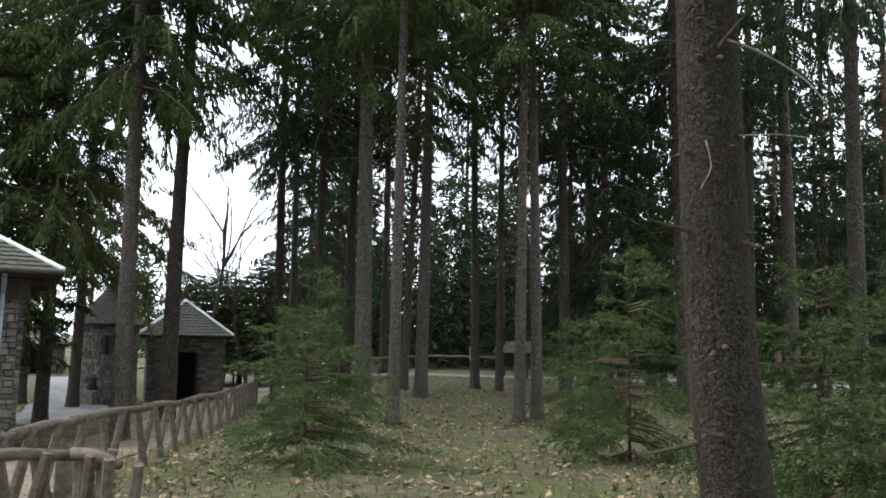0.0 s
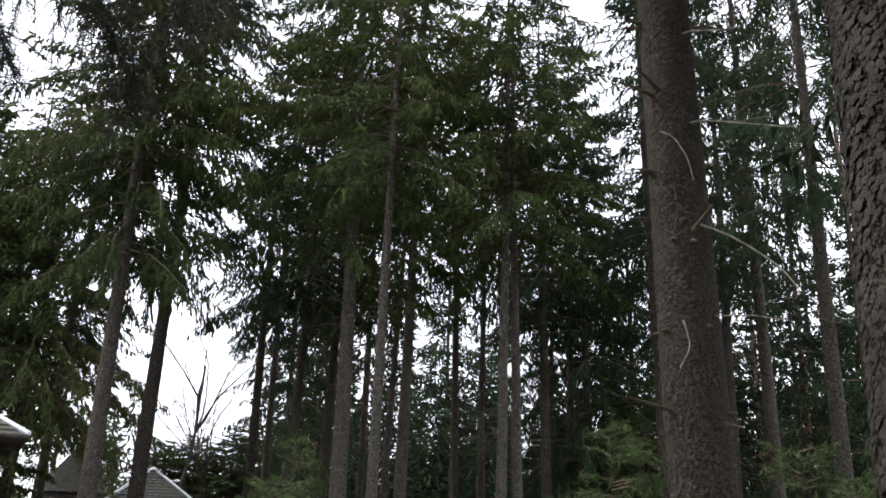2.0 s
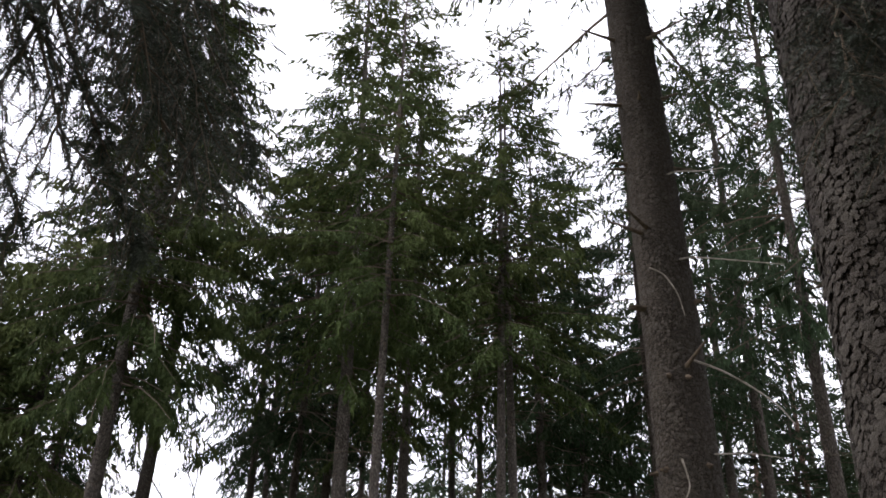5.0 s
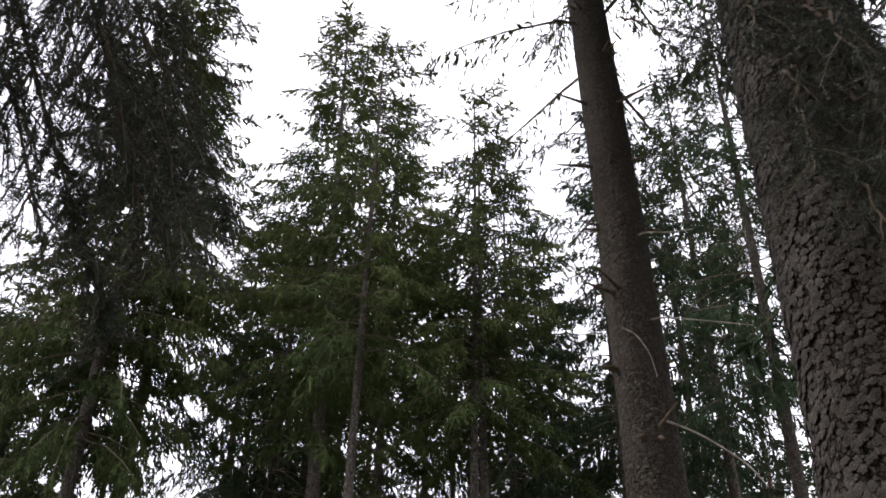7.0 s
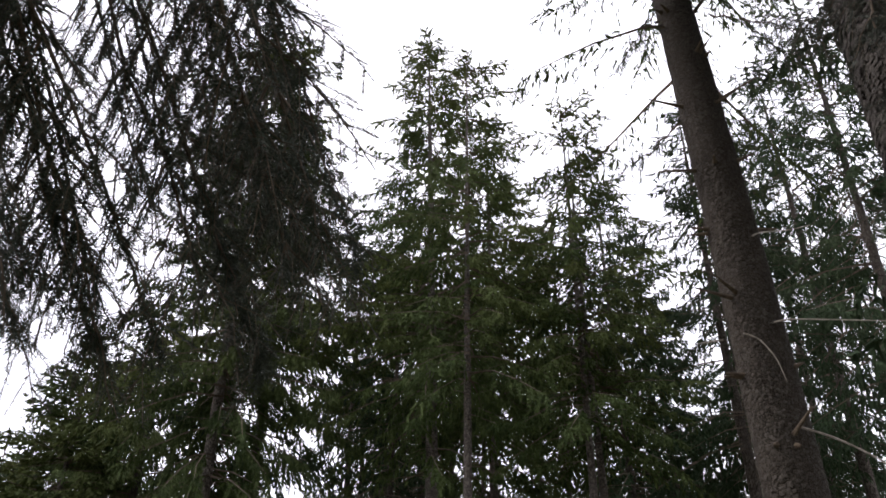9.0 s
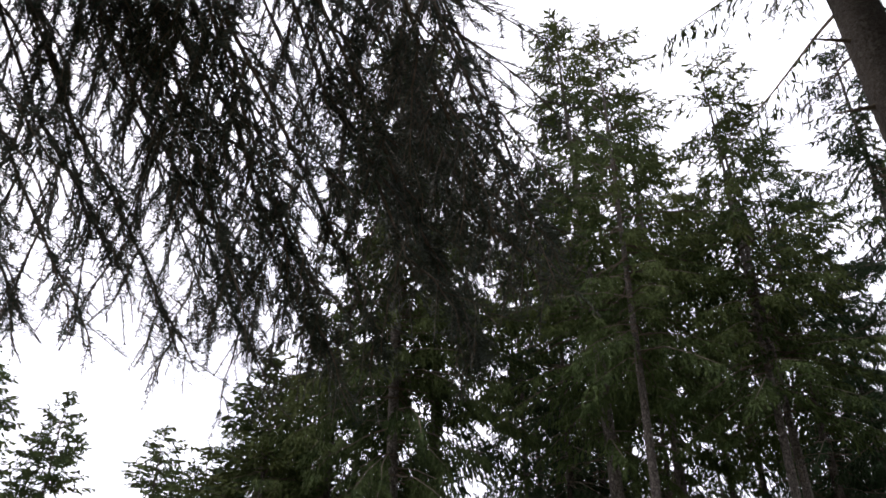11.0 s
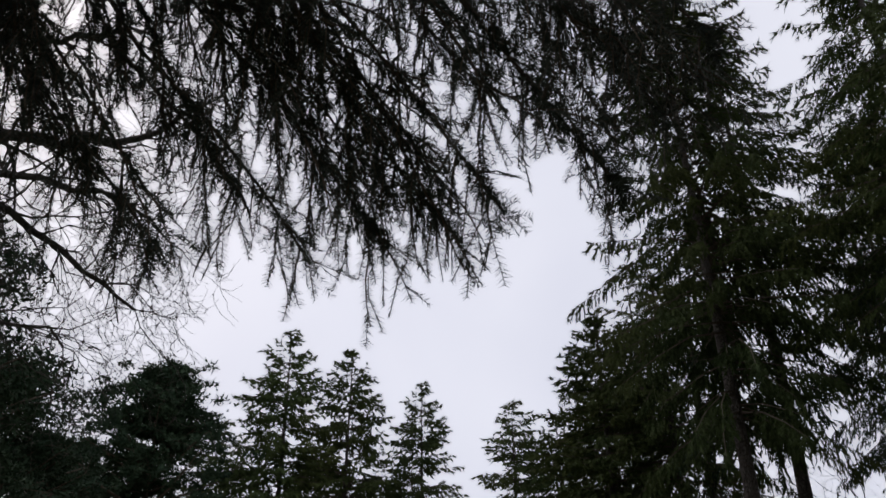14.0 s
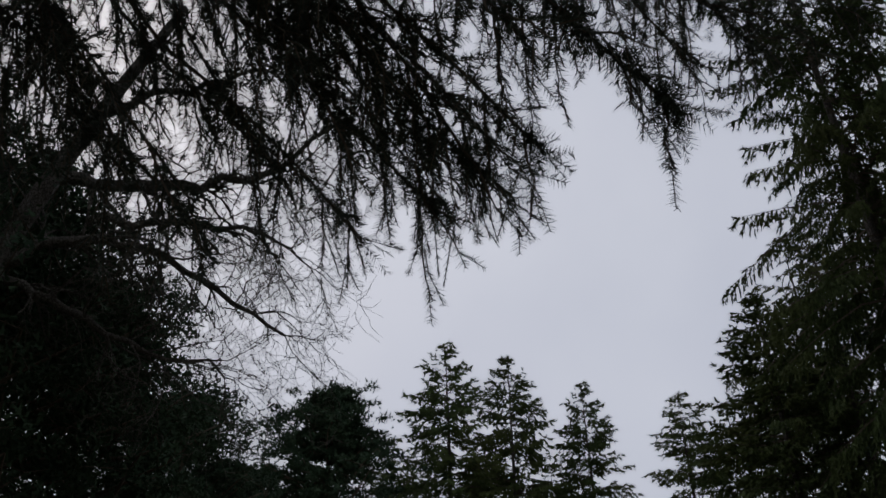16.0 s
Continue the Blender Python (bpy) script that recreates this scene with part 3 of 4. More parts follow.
# ---- young spruces ----
sapling = spruce("young green spruce growing on the mossy floor", 51, 2.2, 0.12, 0.92, 0.022, M_NEEDLE_YOUNG, M_BARK_DARK, "young spruces", step=0.13, per=4.6, space=0.06, K=13, size=0.07, wide=0.014, droop=0.2, hang=0.25, top=0.9, ragged=0.35)
settle(sapling, 9.7, 10.3, 2.1, 2.2, 1.05, 0)
for az, d, h, w, turn in ((-12.7, 11.5, 3.15, 1.0, 80), (-24.6, 9.0, 2.6, 0.95, 160), (-29.5, 7.6, 2.2, 1.0, 230), (-9.2, 15.5, 2.2, 0.8, 300), (-32.5, 9.5, 2.6, 1.0, 20), (9.0, 13.5, 3.0, 0.75, 110)):
    put(sapling, az, d, h, 2.2, w, turn)
for az, d, h, w, turn in ((16.8, 43, 5.6, 0.85, 10), (15.4, 46, 6.2, 0.85, 60), (14.2, 44, 5.4, 0.8, 120), (13.0, 42, 6.4, 0.85, 200), (11.9, 47, 7.2, 0.8, 250), (17.8, 47, 5.8, 0.8, 300), (-15.0, 24, 5.5, 0.6, 20), (-9.6, 38, 6, 0.7, 40)):
    put(edge, az, d, h, 18, w, turn)


# ---- the woods behind everything ----
def far_woods():
    rng = np.random.default_rng(77)
    VN, FN, k = [], [], 0
    for i in range(290):
        az = rng.uniform(-42, 34) if i < 100 else (rng.uniform(34, 100) if i < 135 else rng.uniform(-42, 11.5))
        if 12.3 < az < 18.3:
            continue
        d = rng.uniform(66, 105) if i < 135 else rng.uniform(44, 66)
        H = (rng.uniform(12, 18) if az < -17 else rng.uniform(9, 14)) if i >= 100 else rng.uniform(7, 13)
        x, y = polar(az, d)
        m = 420 if i < 135 else 640
        f = rng.random(m) ** 0.6
        a = rng.uniform(0, 6.28, m)
        R = 2.3 * f * (0.5 + 0.5 * rng.random(m))
        base = np.stack([x + R * np.cos(a), y + R * np.sin(a), H * (1 - f) + 0.2], 1)
        dr = unit(np.stack([np.cos(a), np.sin(a), -0.5 + 0.5 * rng.normal(size=m)], 1))
        k2 = 1.0 if i < 135 else 0.55
        V, F = blades(base, dr, k2 * (0.7 + 0.8 * rng.random(m)), k2 * (0.16 + 0.16 * rng.random(m)), rng)
        VN.append(V)
        FN.append(F + k)
        k += len(V)
    ob = new("far_woods", mesh_of("far_woods", np.concatenate(VN), np.concatenate(FN), M_NEEDLE_DARK))
    tagged(ob, "dense dark undergrowth of distant conifers", "woods", kind="stuff")


far_woods()


# ---- the two trunks close by ----
def trunk_axis(q, seed, lean, sweep):
    """Where the axis of a close trunk runs at the height q."""
    b = math.exp(-q / 1.5)
    return lean[0] * q / 6 + 0.03 * math.sin(q * 0.7 + seed) + sweep[0] * b, lean[1] * q / 6 + sweep[1] * b


def close_trunk(name, label, az, d, H, r, mat, seed, lean, sides=48, rings=260, rough=0.03, flare=0.35, sweep=(0, 0)):
    x, y = polar(az, d)
    t = thing(name, label, "tree")
    t.matrix_basis = pose(x, y, ground_z(x, y))
    rng = np.random.default_rng(seed)
    V = []
    z = np.linspace(0, 1, rings) ** 1.3 * H
    for q in z:
        rad = r * (1 - 0.72 * (q / H)) + r * flare * math.exp(-q / 0.3)
        cx, cy = trunk_axis(q, seed, lean, sweep)
        knot = 0.02 * max(0, math.sin(q * 2 * math.pi / 0.62 + seed)) ** 6
        for j in range(sides):
            a = 2 * math.pi * j / sides
            n1 = noise.noise(Vector((math.cos(a) * 3 + seed, math.sin(a) * 3, q * 2.4)))
            n2 = noise.noise(Vector((math.cos(a) * 14 + seed, math.sin(a) * 14, q * 26)))
            k = 1 + rough * n1 + 0.016 * n2 + knot
            V.append((cx + rad * k * math.cos(a), cy + rad * k * math.sin(a), q - 0.15))
    F = [(i * sides + j, i * sides + (j + 1) % sides, (i + 1) * sides + (j + 1) % sides, (i + 1) * sides + j) for i in range(rings - 1) for j in range(sides)]
    F.append(tuple(range((rings - 1) * sides, rings * sides)))
    part("trunk", (np.array(V), F), mat, t, smooth=True)
    return t


big = close_trunk("spruce_tree", "stout grey spruce with fine scaly bark and dead branch stubs", -18.4, 5.3, 21, 0.215, M_BARK_BIG, 61, (-0.12, -0.04), sweep=(0.24, -0.08))
near_tree = close_trunk("spruce_tree", "massive spruce with coarse plated bark close by", -34.8, 2.45, 20, 0.275, M_BARK_NEAR, 62, (0.0, 0.0), sides=72, rings=380)


def high_crown(tree, seed, H, z0, R):
    """The crown of a close tree, unseen above the view, added to shade what is below."""
    needles, limbs = spruce_crown(seed, H, z0, R, space=0.26, K=8, size=0.3, wide=0.07)
    part("crown", needles, M_NEEDLE_DARK, tree)
    tagged(part("limb_wood", limbs, M_TWIG, tree), kind="stuff")


high_crown(big, 64, 21, 12.5, 2.6)
high_crown(near_tree, 65, 20, 9.5, 2.6)
fine, wood = spruce_crown(68, 21, 6.9, 1.6, step=0.6, per=2.6, space=0.10, K=13, size=0.10, wide=0.017, hang=1.2, until=12.0)
part("lower_crown", fine, M_NEEDLE, big)
tagged(part("limb_wood", wood, M_TWIG, big), kind="stuff")


def bark_scales(tree, toward, z0, z1, n, radius, size, mat, seed, tseed, lean, sweep):
    """Curled bark scales standing off the side of a close trunk that faces the path."""
    rng = np.random.default_rng(seed)
    V, F = [], []
    for i in range(n):
        a, z = radians(toward + rng.uniform(-98, 98)), rng.uniform(z0, z1)
        r = radius * (1 - 0.72 * z / 20.5) + radius * 0.35 * math.exp(-z / 0.3)
        cx, cy = trunk_axis(z, tseed, lean, sweep)
        o = np.array([math.cos(a), math.sin(a), 0])
        u = np.array([-o[1], o[0], 0])
        s = size * rng.uniform(0.35, 1.5)
        c = np.array([cx, cy, z - 0.15]) + o * (r * 1.008 + 0.002)
        lift = rng.uniform(0.0, 0.5)
        k = len(V)
        V.append(c + o * s * 0.12)
        ph = rng.uniform(0, 1)
        for j in range(6):
            b = 2 * math.pi * (j + ph) / 6
            w = s * rng.uniform(0.36, 0.62)
            dz = math.sin(b) * w * 1.1
            V.append(c + u * math.cos(b) * w + np.array([0, 0, dz]) + o * (lift * (-dz + 0.1 * s) * 0.7))
        F += [(k, k + 1 + j, k + 1 + (j + 1) % 6) for j in range(6)]
    tagged(part("scaly_bark", (np.array(V), F), mat, tree), kind="stuff")


M_SCALE = material("bark_scale", (0.034, 0.028, 0.022), (0.056, 0.047, 0.038), 40, 0.9, 0.5, 160, c3=(0.080, 0.071, 0.059), patch=0.4, island=0.22)
# scale colour for the near trunk, with its shade mixed in
M_SCALE_SHADED = material("shaded_bark_scale", (0.030, 0.025, 0.021), (0.050, 0.043, 0.036), 40, 0.9, 0.5, 160, c3=(0.085, 0.077, 0.067), patch=0.4, island=0.2)
bark_scales(near_tree, 235, 1.0, 5.2, 11000, 0.275, 0.024, M_SCALE_SHADED, 66, 62, (0, 0), (0, 0))
bark_scales(big, 252, 0.6, 8.4, 11000, 0.215, 0.020, M_SCALE, 67, 61, (-0.12, -0.04), (0.24, -0.08))

# ---- stubs of fallen branches on the grey trunk ----
stub_rng = random.Random(69)
for ring in range(12):
    z = 1.15 + ring * 0.58 + stub_rng.uniform(-0.08, 0.08)
    for k in range(3):
        a = radians(252 + stub_rng.uniform(-85, 85))
        cx, cy = trunk_axis(z, 61, (-0.12, -0.04), (0.24, -0.08))
        r = 0.215 * (1 - 0.72 * z / 21)
        o = Vector((math.cos(a), math.sin(a), stub_rng.uniform(-0.3, 0.2)))
        foot = Vector((cx, cy, z - 0.15)) + o * (r - 0.02)
        ln = stub_rng.choice((0.035, 0.05, 0.05, 0.12, 0.3))
        part("branch_stub", tube([foot, foot + o * 0.035, foot + o * (0.03 + ln)], [0.03, 0.016, 0.006], 6), M_TWIG, big)

# ---- trees behind the path, mostly unseen, added to block light from there ----
for az, d, h, w in ((112, 9, 20, 1.2), (146, 8, 20, 1.2), (180, 9, 20, 1.2), (-148, 8, 20, 1.2), (-105, 8, 21, 1.2), (-84, 10, 22, 1.2), (-64, 9, 20, 1.2), (-50, 13, 21, 1.1), (-43, 9, 20, 1.0), (165, 5, 20, 1.3), (-162, 5, 19, 1.3), (-120, 5, 21, 1.3), (-80, 5.5, 20, 1.2)):
    put(far, az, d, h, 23, w, az * 17)


# ---- branches hanging overhead ----
def needled(P, rng, spacing=0.0018, length=0.0205, width=0.0023):
    """Needles combed to both sides of a twig that runs through the points P."""
    seg = np.linalg.norm(np.diff(P, axis=0), axis=1)
    run = np.concatenate([[0], np.cumsum(seg)])
    n = max(8, int(run[-1] / spacing))
    s = np.linspace(0, run[-1], n)
    Q = np.stack([np.interp(s, run, P[:, k]) for k in range(3)], 1)
    d = unit(np.gradient(Q, axis=0))
    comb = rng.normal(size=3)
    r = np.where(np.arange(n) % 2, 1.0, -1.0)[:, None] * unit(comb - (comb * d).sum(1)[:, None] * d)
    r = unit(r + 0.22 * rng.normal(size=(n, 3)))
    ax = unit(r + d * (0.5 + 0.25 * rng.random((n, 1))))
    taper = np.minimum(1.0, 0.55 + (run[-1] - s) / 0.03)
    return blades(Q, ax, length * taper * (0.85 + 0.3 * rng.random(n)), np.full(n, width), rng)


def hanging_limb(root, tip, arch, rng, start=0.3, drop=(0.2, 0.5), r=0.012, bushy=0.6, gap=0.085, lateral=0.0):
    """One limb from root to tip, bowed by arch, with side branches, hanging twigs and combed needles."""
    root, tip = np.array(root, float), np.array(tip, float)
    L = np.linalg.norm(tip - root)
    run = unit(tip - root)
    lat = unit(np.cross(run, [0, 0, 1.0]))
    mid = (root + tip) / 2 + np.array([0, 0, arch]) + lat * lateral
    m = 18
    s = np.linspace(0, 1, m)[:, None]
    P = (1 - s) ** 2 * root + 2 * s * (1 - s) * mid + s * s * tip
    P[1:-1] += rng.normal(size=(m - 2, 3)) * 0.012
    wood, needles = [tube(P, np.linspace(r, 0.003, m), 5, False)], []

    def spot(q):
        k = min(q * (m - 1), m - 1.01)
        a = int(k)
        return P[a] * (1 - k + a) + P[a + 1] * (k - a), unit(P[a + 1] - P[a])

    n = int(L * (1 - start) / gap)
    for i in range(n):
        q = start + (1 - start) * (i + rng.random()) / n
        p, along = spot(q)
        side = 1 if i % 2 else -1
        ln = rng.uniform(*drop) * (1.15 - 0.75 * q)
        d = unit(0.55 * along + side * rng.uniform(0.25, 1.0) * lat - np.array([0, 0, rng.uniform(0.1, 0.75)]))
        t = np.linspace(0, 1, 6)[:, None]
        C = p + ln * (t * d + np.array([0, 0, -0.38]) * t * t) + 0.006 * rng.normal(size=(6, 3)) * t
        wood.append(tube(C, np.linspace(0.0034, 0.0013, 6), 3, False))
        needles.append(needled(C[1:], rng, 0.0026))
        k = max(3, int(ln / 0.03))
        for j in range(k):
            u = 0.14 + 0.84 * (j + rng.random() * 0.6) / k
            c = p + ln * (u * d + np.array([0, 0, -0.38]) * u * u)
            cd = unit(d + np.array([0, 0, -0.76 * u]))
            w = unit(np.cross(cd, along + 0.35 * rng.normal(size=3)))
            e = unit(cd + (1 if j % 2 else -1) * w * rng.uniform(0.55, 1.0) + 0.12 * rng.normal(size=3) - np.array([0, 0, 0.2]))
            tl = rng.uniform(0.055, 0.15) * (1.3 - 0.75 * u)
            D = c + np.linspace(0, 1, 3)[:, None] * tl * e
            D[2, 2] -= 0.012
            needles.append(needled(D, rng, 0.0021))
            wood.append(tube(D[[0, 2]], [0.0014, 0.0009], 3, False))
    # the close-set shoots at the end of the limb
    for k in range(int(70 * bushy)):
        p, along = spot(1 - (rng.uniform(0, 1) ** 1.3) * 0.45 / L)
        e = unit(along + 0.75 * rng.normal(size=3) - np.array([0, 0, 0.25]))
        needles.append(needled(p + np.linspace(0, 1, 3)[:, None] * rng.uniform(0.04, 0.10) * e, rng, 0.0022))
    V, F, k = [], [], 0
    for v, f in needles:
        V.append(v)
        F.append(f + k)
        k += len(v)
    return join(wood), (np.concatenate(V), np.concatenate(F))


def overhanging(tree, base, limbs, seed):
    """Limbs on a tree whose foot stands at base; each limb carries its needles."""
    rng = np.random.default_rng(seed)
    for (root_z, tip, arch, start, drop, bushy, lateral) in limbs:
        tip = np.array(tip, float)
        away = unit((tip - np.array([base[0], base[1], 0])) * np.array([1, 1, 0]))
        root = np.array([base[0], base[1], root_z]) + away * 0.16
        wood, needles = hanging_limb(root, tip, arch, rng, start, drop, 0.011, bushy, 0.06, lateral)
        shift = np.array(base)
        w = part("limb", (wood[0] - shift, wood[1]), M_TWIG, tree)
        tagged(part("needles", (needles[0] - shift, needles[1]), M_NEEDLE_NEAR, w), kind="stuff")


hx, hy = -1.55, -1.45
hung = close_trunk("spruce_tree", "old spruce with drooping needled limbs overhead", 0, 0, 16, 0.2, M_BARK_NEAR, 63, (0, 0), sides=20, rings=60)
hung.matrix_basis = pose(hx, hy, ground_z(hx, hy))
LONG, SHORT, FINE = (0.32, 0.66), (0.22, 0.5), (0.13, 0.32)


def from_eye(az, el, d):
    """A place by bearing, elevation and distance from where the walk begins to turn."""
    return (-d * math.sin(radians(az)) * math.cos(radians(el)) - 0.12, d * math.cos(radians(az)) * math.cos(radians(el)) + 0.2, 1.64 + d * math.sin(radians(el)))


# the limbs that part from the mass, then a fan of others behind and above them
hung_limbs = [
    (4.6, (-0.66, 1.50, 2.46), 0.10, 0.45, FINE, 2.2, 0.10),
    (5.0, (-0.50, 1.72, 2.88), 0.15, 0.45, FINE, 1.0, 0.12),
    (4.4, (-0.97, 1.12, 2.58), 0.20, 0.40, SHORT, 0.3, 0.30),
    (4.2, (-1.20, 1.38, 2.50), 0.10, 0.40, SHORT, 1.4, 0.15),
    (4.2, (-1.42, 1.12, 2.62), 0.15, 0.35, SHORT, 0.7, 0.0),
    (4.2, (-0.84, 1.36, 2.42), 0.10, 0.45, FINE, 0.9, 0.2),
    (4.3, (-1.00, 1.42, 2.44), 0.10, 0.45, FINE, 1.0, 0.1),
    (4.2, (-1.30, 1.26, 2.44), 0.10, 0.40, FINE, 0.9, 0.1),
    (4.2, (-1.55, 1.05, 2.46), 0.10, 0.40, FINE, 0.9, 0.0),
    (4.4, (-1.06, 1.42, 2.62), 0.15, 0.45, SHORT, 0.5, 0.1),
    (5.2, from_eye(17, 37, 2.6), 0.20, 0.50, LONG, 1.0, 0.1),
    (5.2, from_eye(20, 35, 2.5), 0.20, 0.50, LONG, 1.0, 0.0),
    (5.4, from_eye(22, 38, 2.7), 0.20, 0.50, LONG, 1.0, -0.1),
    (5.5, from_eye(25, 36, 2.6), 0.20, 0.50, LONG, 1.0, 0.1),
]
fan = random.Random(74)
for k in range(36):
    az = 17 + 84 * (k + fan.random()) / 36
    el = (29.0 if 36 < az < 62 else 31.0) + 22 * fan.random() ** 1.3
    d = fan.uniform(1.45, 2.4)
    tip = from_eye(az, max(el, 44 - 0.9 * (az - 16)) if az < 33 else el, d)
    hung_limbs.append((fan.uniform(4.2, 5.6) if d < 2 else fan.uniform(5.0, 6.4), tip, fan.uniform(0.0, 0.3), 0.35, LONG if k % 3 == 0 else SHORT, 0.5, fan.uniform(-0.2, 0.3)))
overhanging(hung, (hx, hy, ground_z(hx, hy)), hung_limbs, 71)

nx, ny = polar(-34.8, 2.45)
overhanging(near_tree, (nx, ny, ground_z(nx, ny)), [
    (3.75, (0.98, 1.40, 2.90), 0.20, 0.15, SHORT, 0.7, 0.0),
    (3.95, (1.10, 1.28, 3.20), 0.22, 0.15, SHORT, 0.7, 0.0),
    (3.35, (1.06, 1.30, 2.66), 0.16, 0.15, SHORT, 0.7, 0.0),
    (4.30, (1.00, 1.55, 3.50), 0.18, 0.15, SHORT, 0.7, 0.0),
    (4.10, (1.22, 1.30, 3.05), 0.20, 0.10, SHORT, 0.7, 0.0),
    (4.50, (1.14, 1.45, 3.75), 0.20, 0.10, SHORT, 0.7, 0.0),
    (3.60, (1.18, 1.22, 2.80), 0.20, 0.10, SHORT, 0.7, 0.0),
], 72)


# ---- needled boughs of the grey trunk ----
bx, by = polar(-18.4, 5.3)
overhanging(big, (bx, by, ground_z(bx, by)), [
    (7.7, (0.95, 5.05, 6.85), 0.10, 0.35, (0.15, 0.35), 0.4, 0.0),
    (6.3, (0.92, 5.05, 5.75), -0.05, 0.45, (0.15, 0.35), 0.6, 0.0),
    (7.4, (2.70, 4.85, 6.90), 0.05, 0.25, (0.3, 0.7), 0.6, 0.0),
], 73)


# ---- dead branches on the grey trunk ----
def dead_branch(tree, base, pts, r0, r1):
    P = np.array(pts, float)
    s = np.linspace(0, len(P) - 1, 12)
    Q = np.stack([np.interp(s, np.arange(len(P)), P[:, k]) for k in range(3)], 1)
    Q[1:-1] = (Q[:-2] + 2 * Q[1:-1] + Q[2:]) / 4
    part("dead_branch", tube(Q - np.array(base), np.linspace(r0, r1, 12) * 0.62, 5), M_DEAD, tree, "pale barkless dead branch")


big_base = (bx, by, ground_z(bx, by))
dead_branch(big, big_base, [(1.463, 4.763, 4.106), (1.546, 4.736, 4.054), (1.62, 4.712, 3.9), (1.646, 4.703, 3.736)], 0.011, 0.004)
dead_branch(big, big_base, [(1.609, 4.853, 4.872), (1.725, 4.813, 4.929), (1.904, 4.746, 4.892), (2.045, 4.687, 4.893)], 0.012, 0.005)
dead_branch(big, big_base, [(1.629, 4.846, 4.202), (1.771, 4.796, 4.221), (2.067, 4.678, 4.143), (2.296, 4.571, 4.073)], 0.013, 0.005)
dead_branch(big, big_base, [(1.688, 4.826, 3.486), (1.859, 4.763, 3.397), (2.003, 4.705, 3.281), (2.138, 4.647, 3.147), (2.208, 4.614, 3.016)], 0.014, 0.006)
dead_branch(big, big_base, [(1.533, 4.73, 2.814), (1.549, 4.725, 2.745), (1.565, 4.72, 2.643), (1.499, 4.741, 2.519)], 0.012, 0.005)
dead_branch(big, big_base, [(1.744, 4.859, 2.879), (1.975, 4.771, 2.873), (2.175, 4.684, 2.825)], 0.009, 0.004)
dead_branch(big, big_base, [(1.37, 4.925, 4.139), (1.259, 4.954, 4.14), (1.184, 4.973, 4.133)], 0.012, 0.006)


# ---- log fence ----
def rail_fence(name, label, stops, h=0.85, step=1.3, r=0.042, braces=True):
    """A single log rail on posts, or on pairs of poles that meet at the ground like a V."""
    t = thing(name, label, "fence", "log fences")
    for (az0, d0), (az1, d1) in zip(stops[:-1], stops[1:]):
        a, b = Vector(polar(az0, d0)), Vector(polar(az1, d1))
        n = max(2, round((b - a).length / step))
        pts = [a.lerp(b, i / n) for i in range(n + 1)]
        P = [(p.x, p.y, ground_z(p.x, p.y) + h + 0.02 * math.sin(i * 2.1)) for i, p in enumerate(pts)]
        part("rail", tube(P, [r * (1 - 0.2 * i / n) for i in range(n + 1)], 9), M_RAIL, t, smooth=True)
        run = (b - a).normalized()
        wide = Vector((run.y, -run.x))
        for i, p in enumerate(pts):
            g = ground_z(p.x, p.y)
            if not braces:
                part("post", tube([(p.x, p.y, g - 0.1), (p.x + 0.01, p.y, g + h - 0.03)], [r * 0.85, r * 0.75], 7), M_RAIL, t)
                continue
            for sgn in (1, -1):
                q = p + run * (0.24 + 0.03 * math.sin(i * 3.7 + sgn)) * sgn + wide * 0.05 * sgn
                f = p + run * 0.05 * sgn - wide * 0.06 * sgn
                part("brace", tube([(f.x, f.y, g - 0.1), (q.x, q.y, g + h + 0.015)], [r * 1.0, r * 0.8], 7), M_RAIL, t)
    return t


rail_fence("fence", "weathered log fence on slanting poles along the path", [(31.0, 6.5), (27.7, 7.45), (24.4, 8.9), (20.1, 11.3), (17.4, 14.4), (14.3, 20.0), (13.2, 26.0)], 0.74, 1.25, 0.05)
rail_fence("fence", "weathered log fence section set at an angle", [(31.0, 6.5), (24.2, 6.6), (21.5, 6.2)], 0.70, 1.3, 0.05)
rail_fence("fence", "low rail fence far behind beside the road", [(13.0, 27), (9.0, 36), (2.0, 39), (-6.0, 40), (-14, 41), (-22, 40)], 0.8, 2.6, 0.06, False)


# ---- roads ----
def strip(name, label, stops, width, mat, lift=0.02):
    V, F = [], []
    P = [Vector(polar(*s)) for s in stops]
    Q = []
    for a, b in zip(P[:-1], P[1:]):
        n = max(2, int((b - a).length / 1.2))
        Q += [a.lerp(b, i / n) for i in range(n)]
    Q.append(P[-1])
    for i, p in enumerate(Q):
        d = (Q[min(i + 1, len(Q) - 1)] - Q[max(i - 1, 0)]).normalized()
        s = Vector((d.y, -d.x))
        for j in range(5):
            q = p + s * width * (j / 4 - 0.5) * (1 + 0.08 * math.sin(i * 1.7 + j))
            V.append((q.x, q.y, ground_z(q.x, q.y) + lift + (0.03 if 0 < j < 4 else 0)))
    for i in range(len(Q) - 1):
        for j in range(4):
            F.append((i * 5 + j, i * 5 + j + 1, i * 5 + j + 6, i * 5 + j + 5))
    tagged(new(name, mesh_of(name, V, F, mat, True)), label, "road", kind="structure")


strip("road", "pale gravel forest road beyond the trees", [(19, 42), (8, 38.5), (0, 36.5), (-12, 36), (-30, 37), (-45, 42)], 3.4, M_ROAD)
strip("path", "trodden earth path along the fence", [(40, 8), (27.5, 13.5), (20, 20), (16.0, 27), (13, 36)], 3.2, M_PATH)
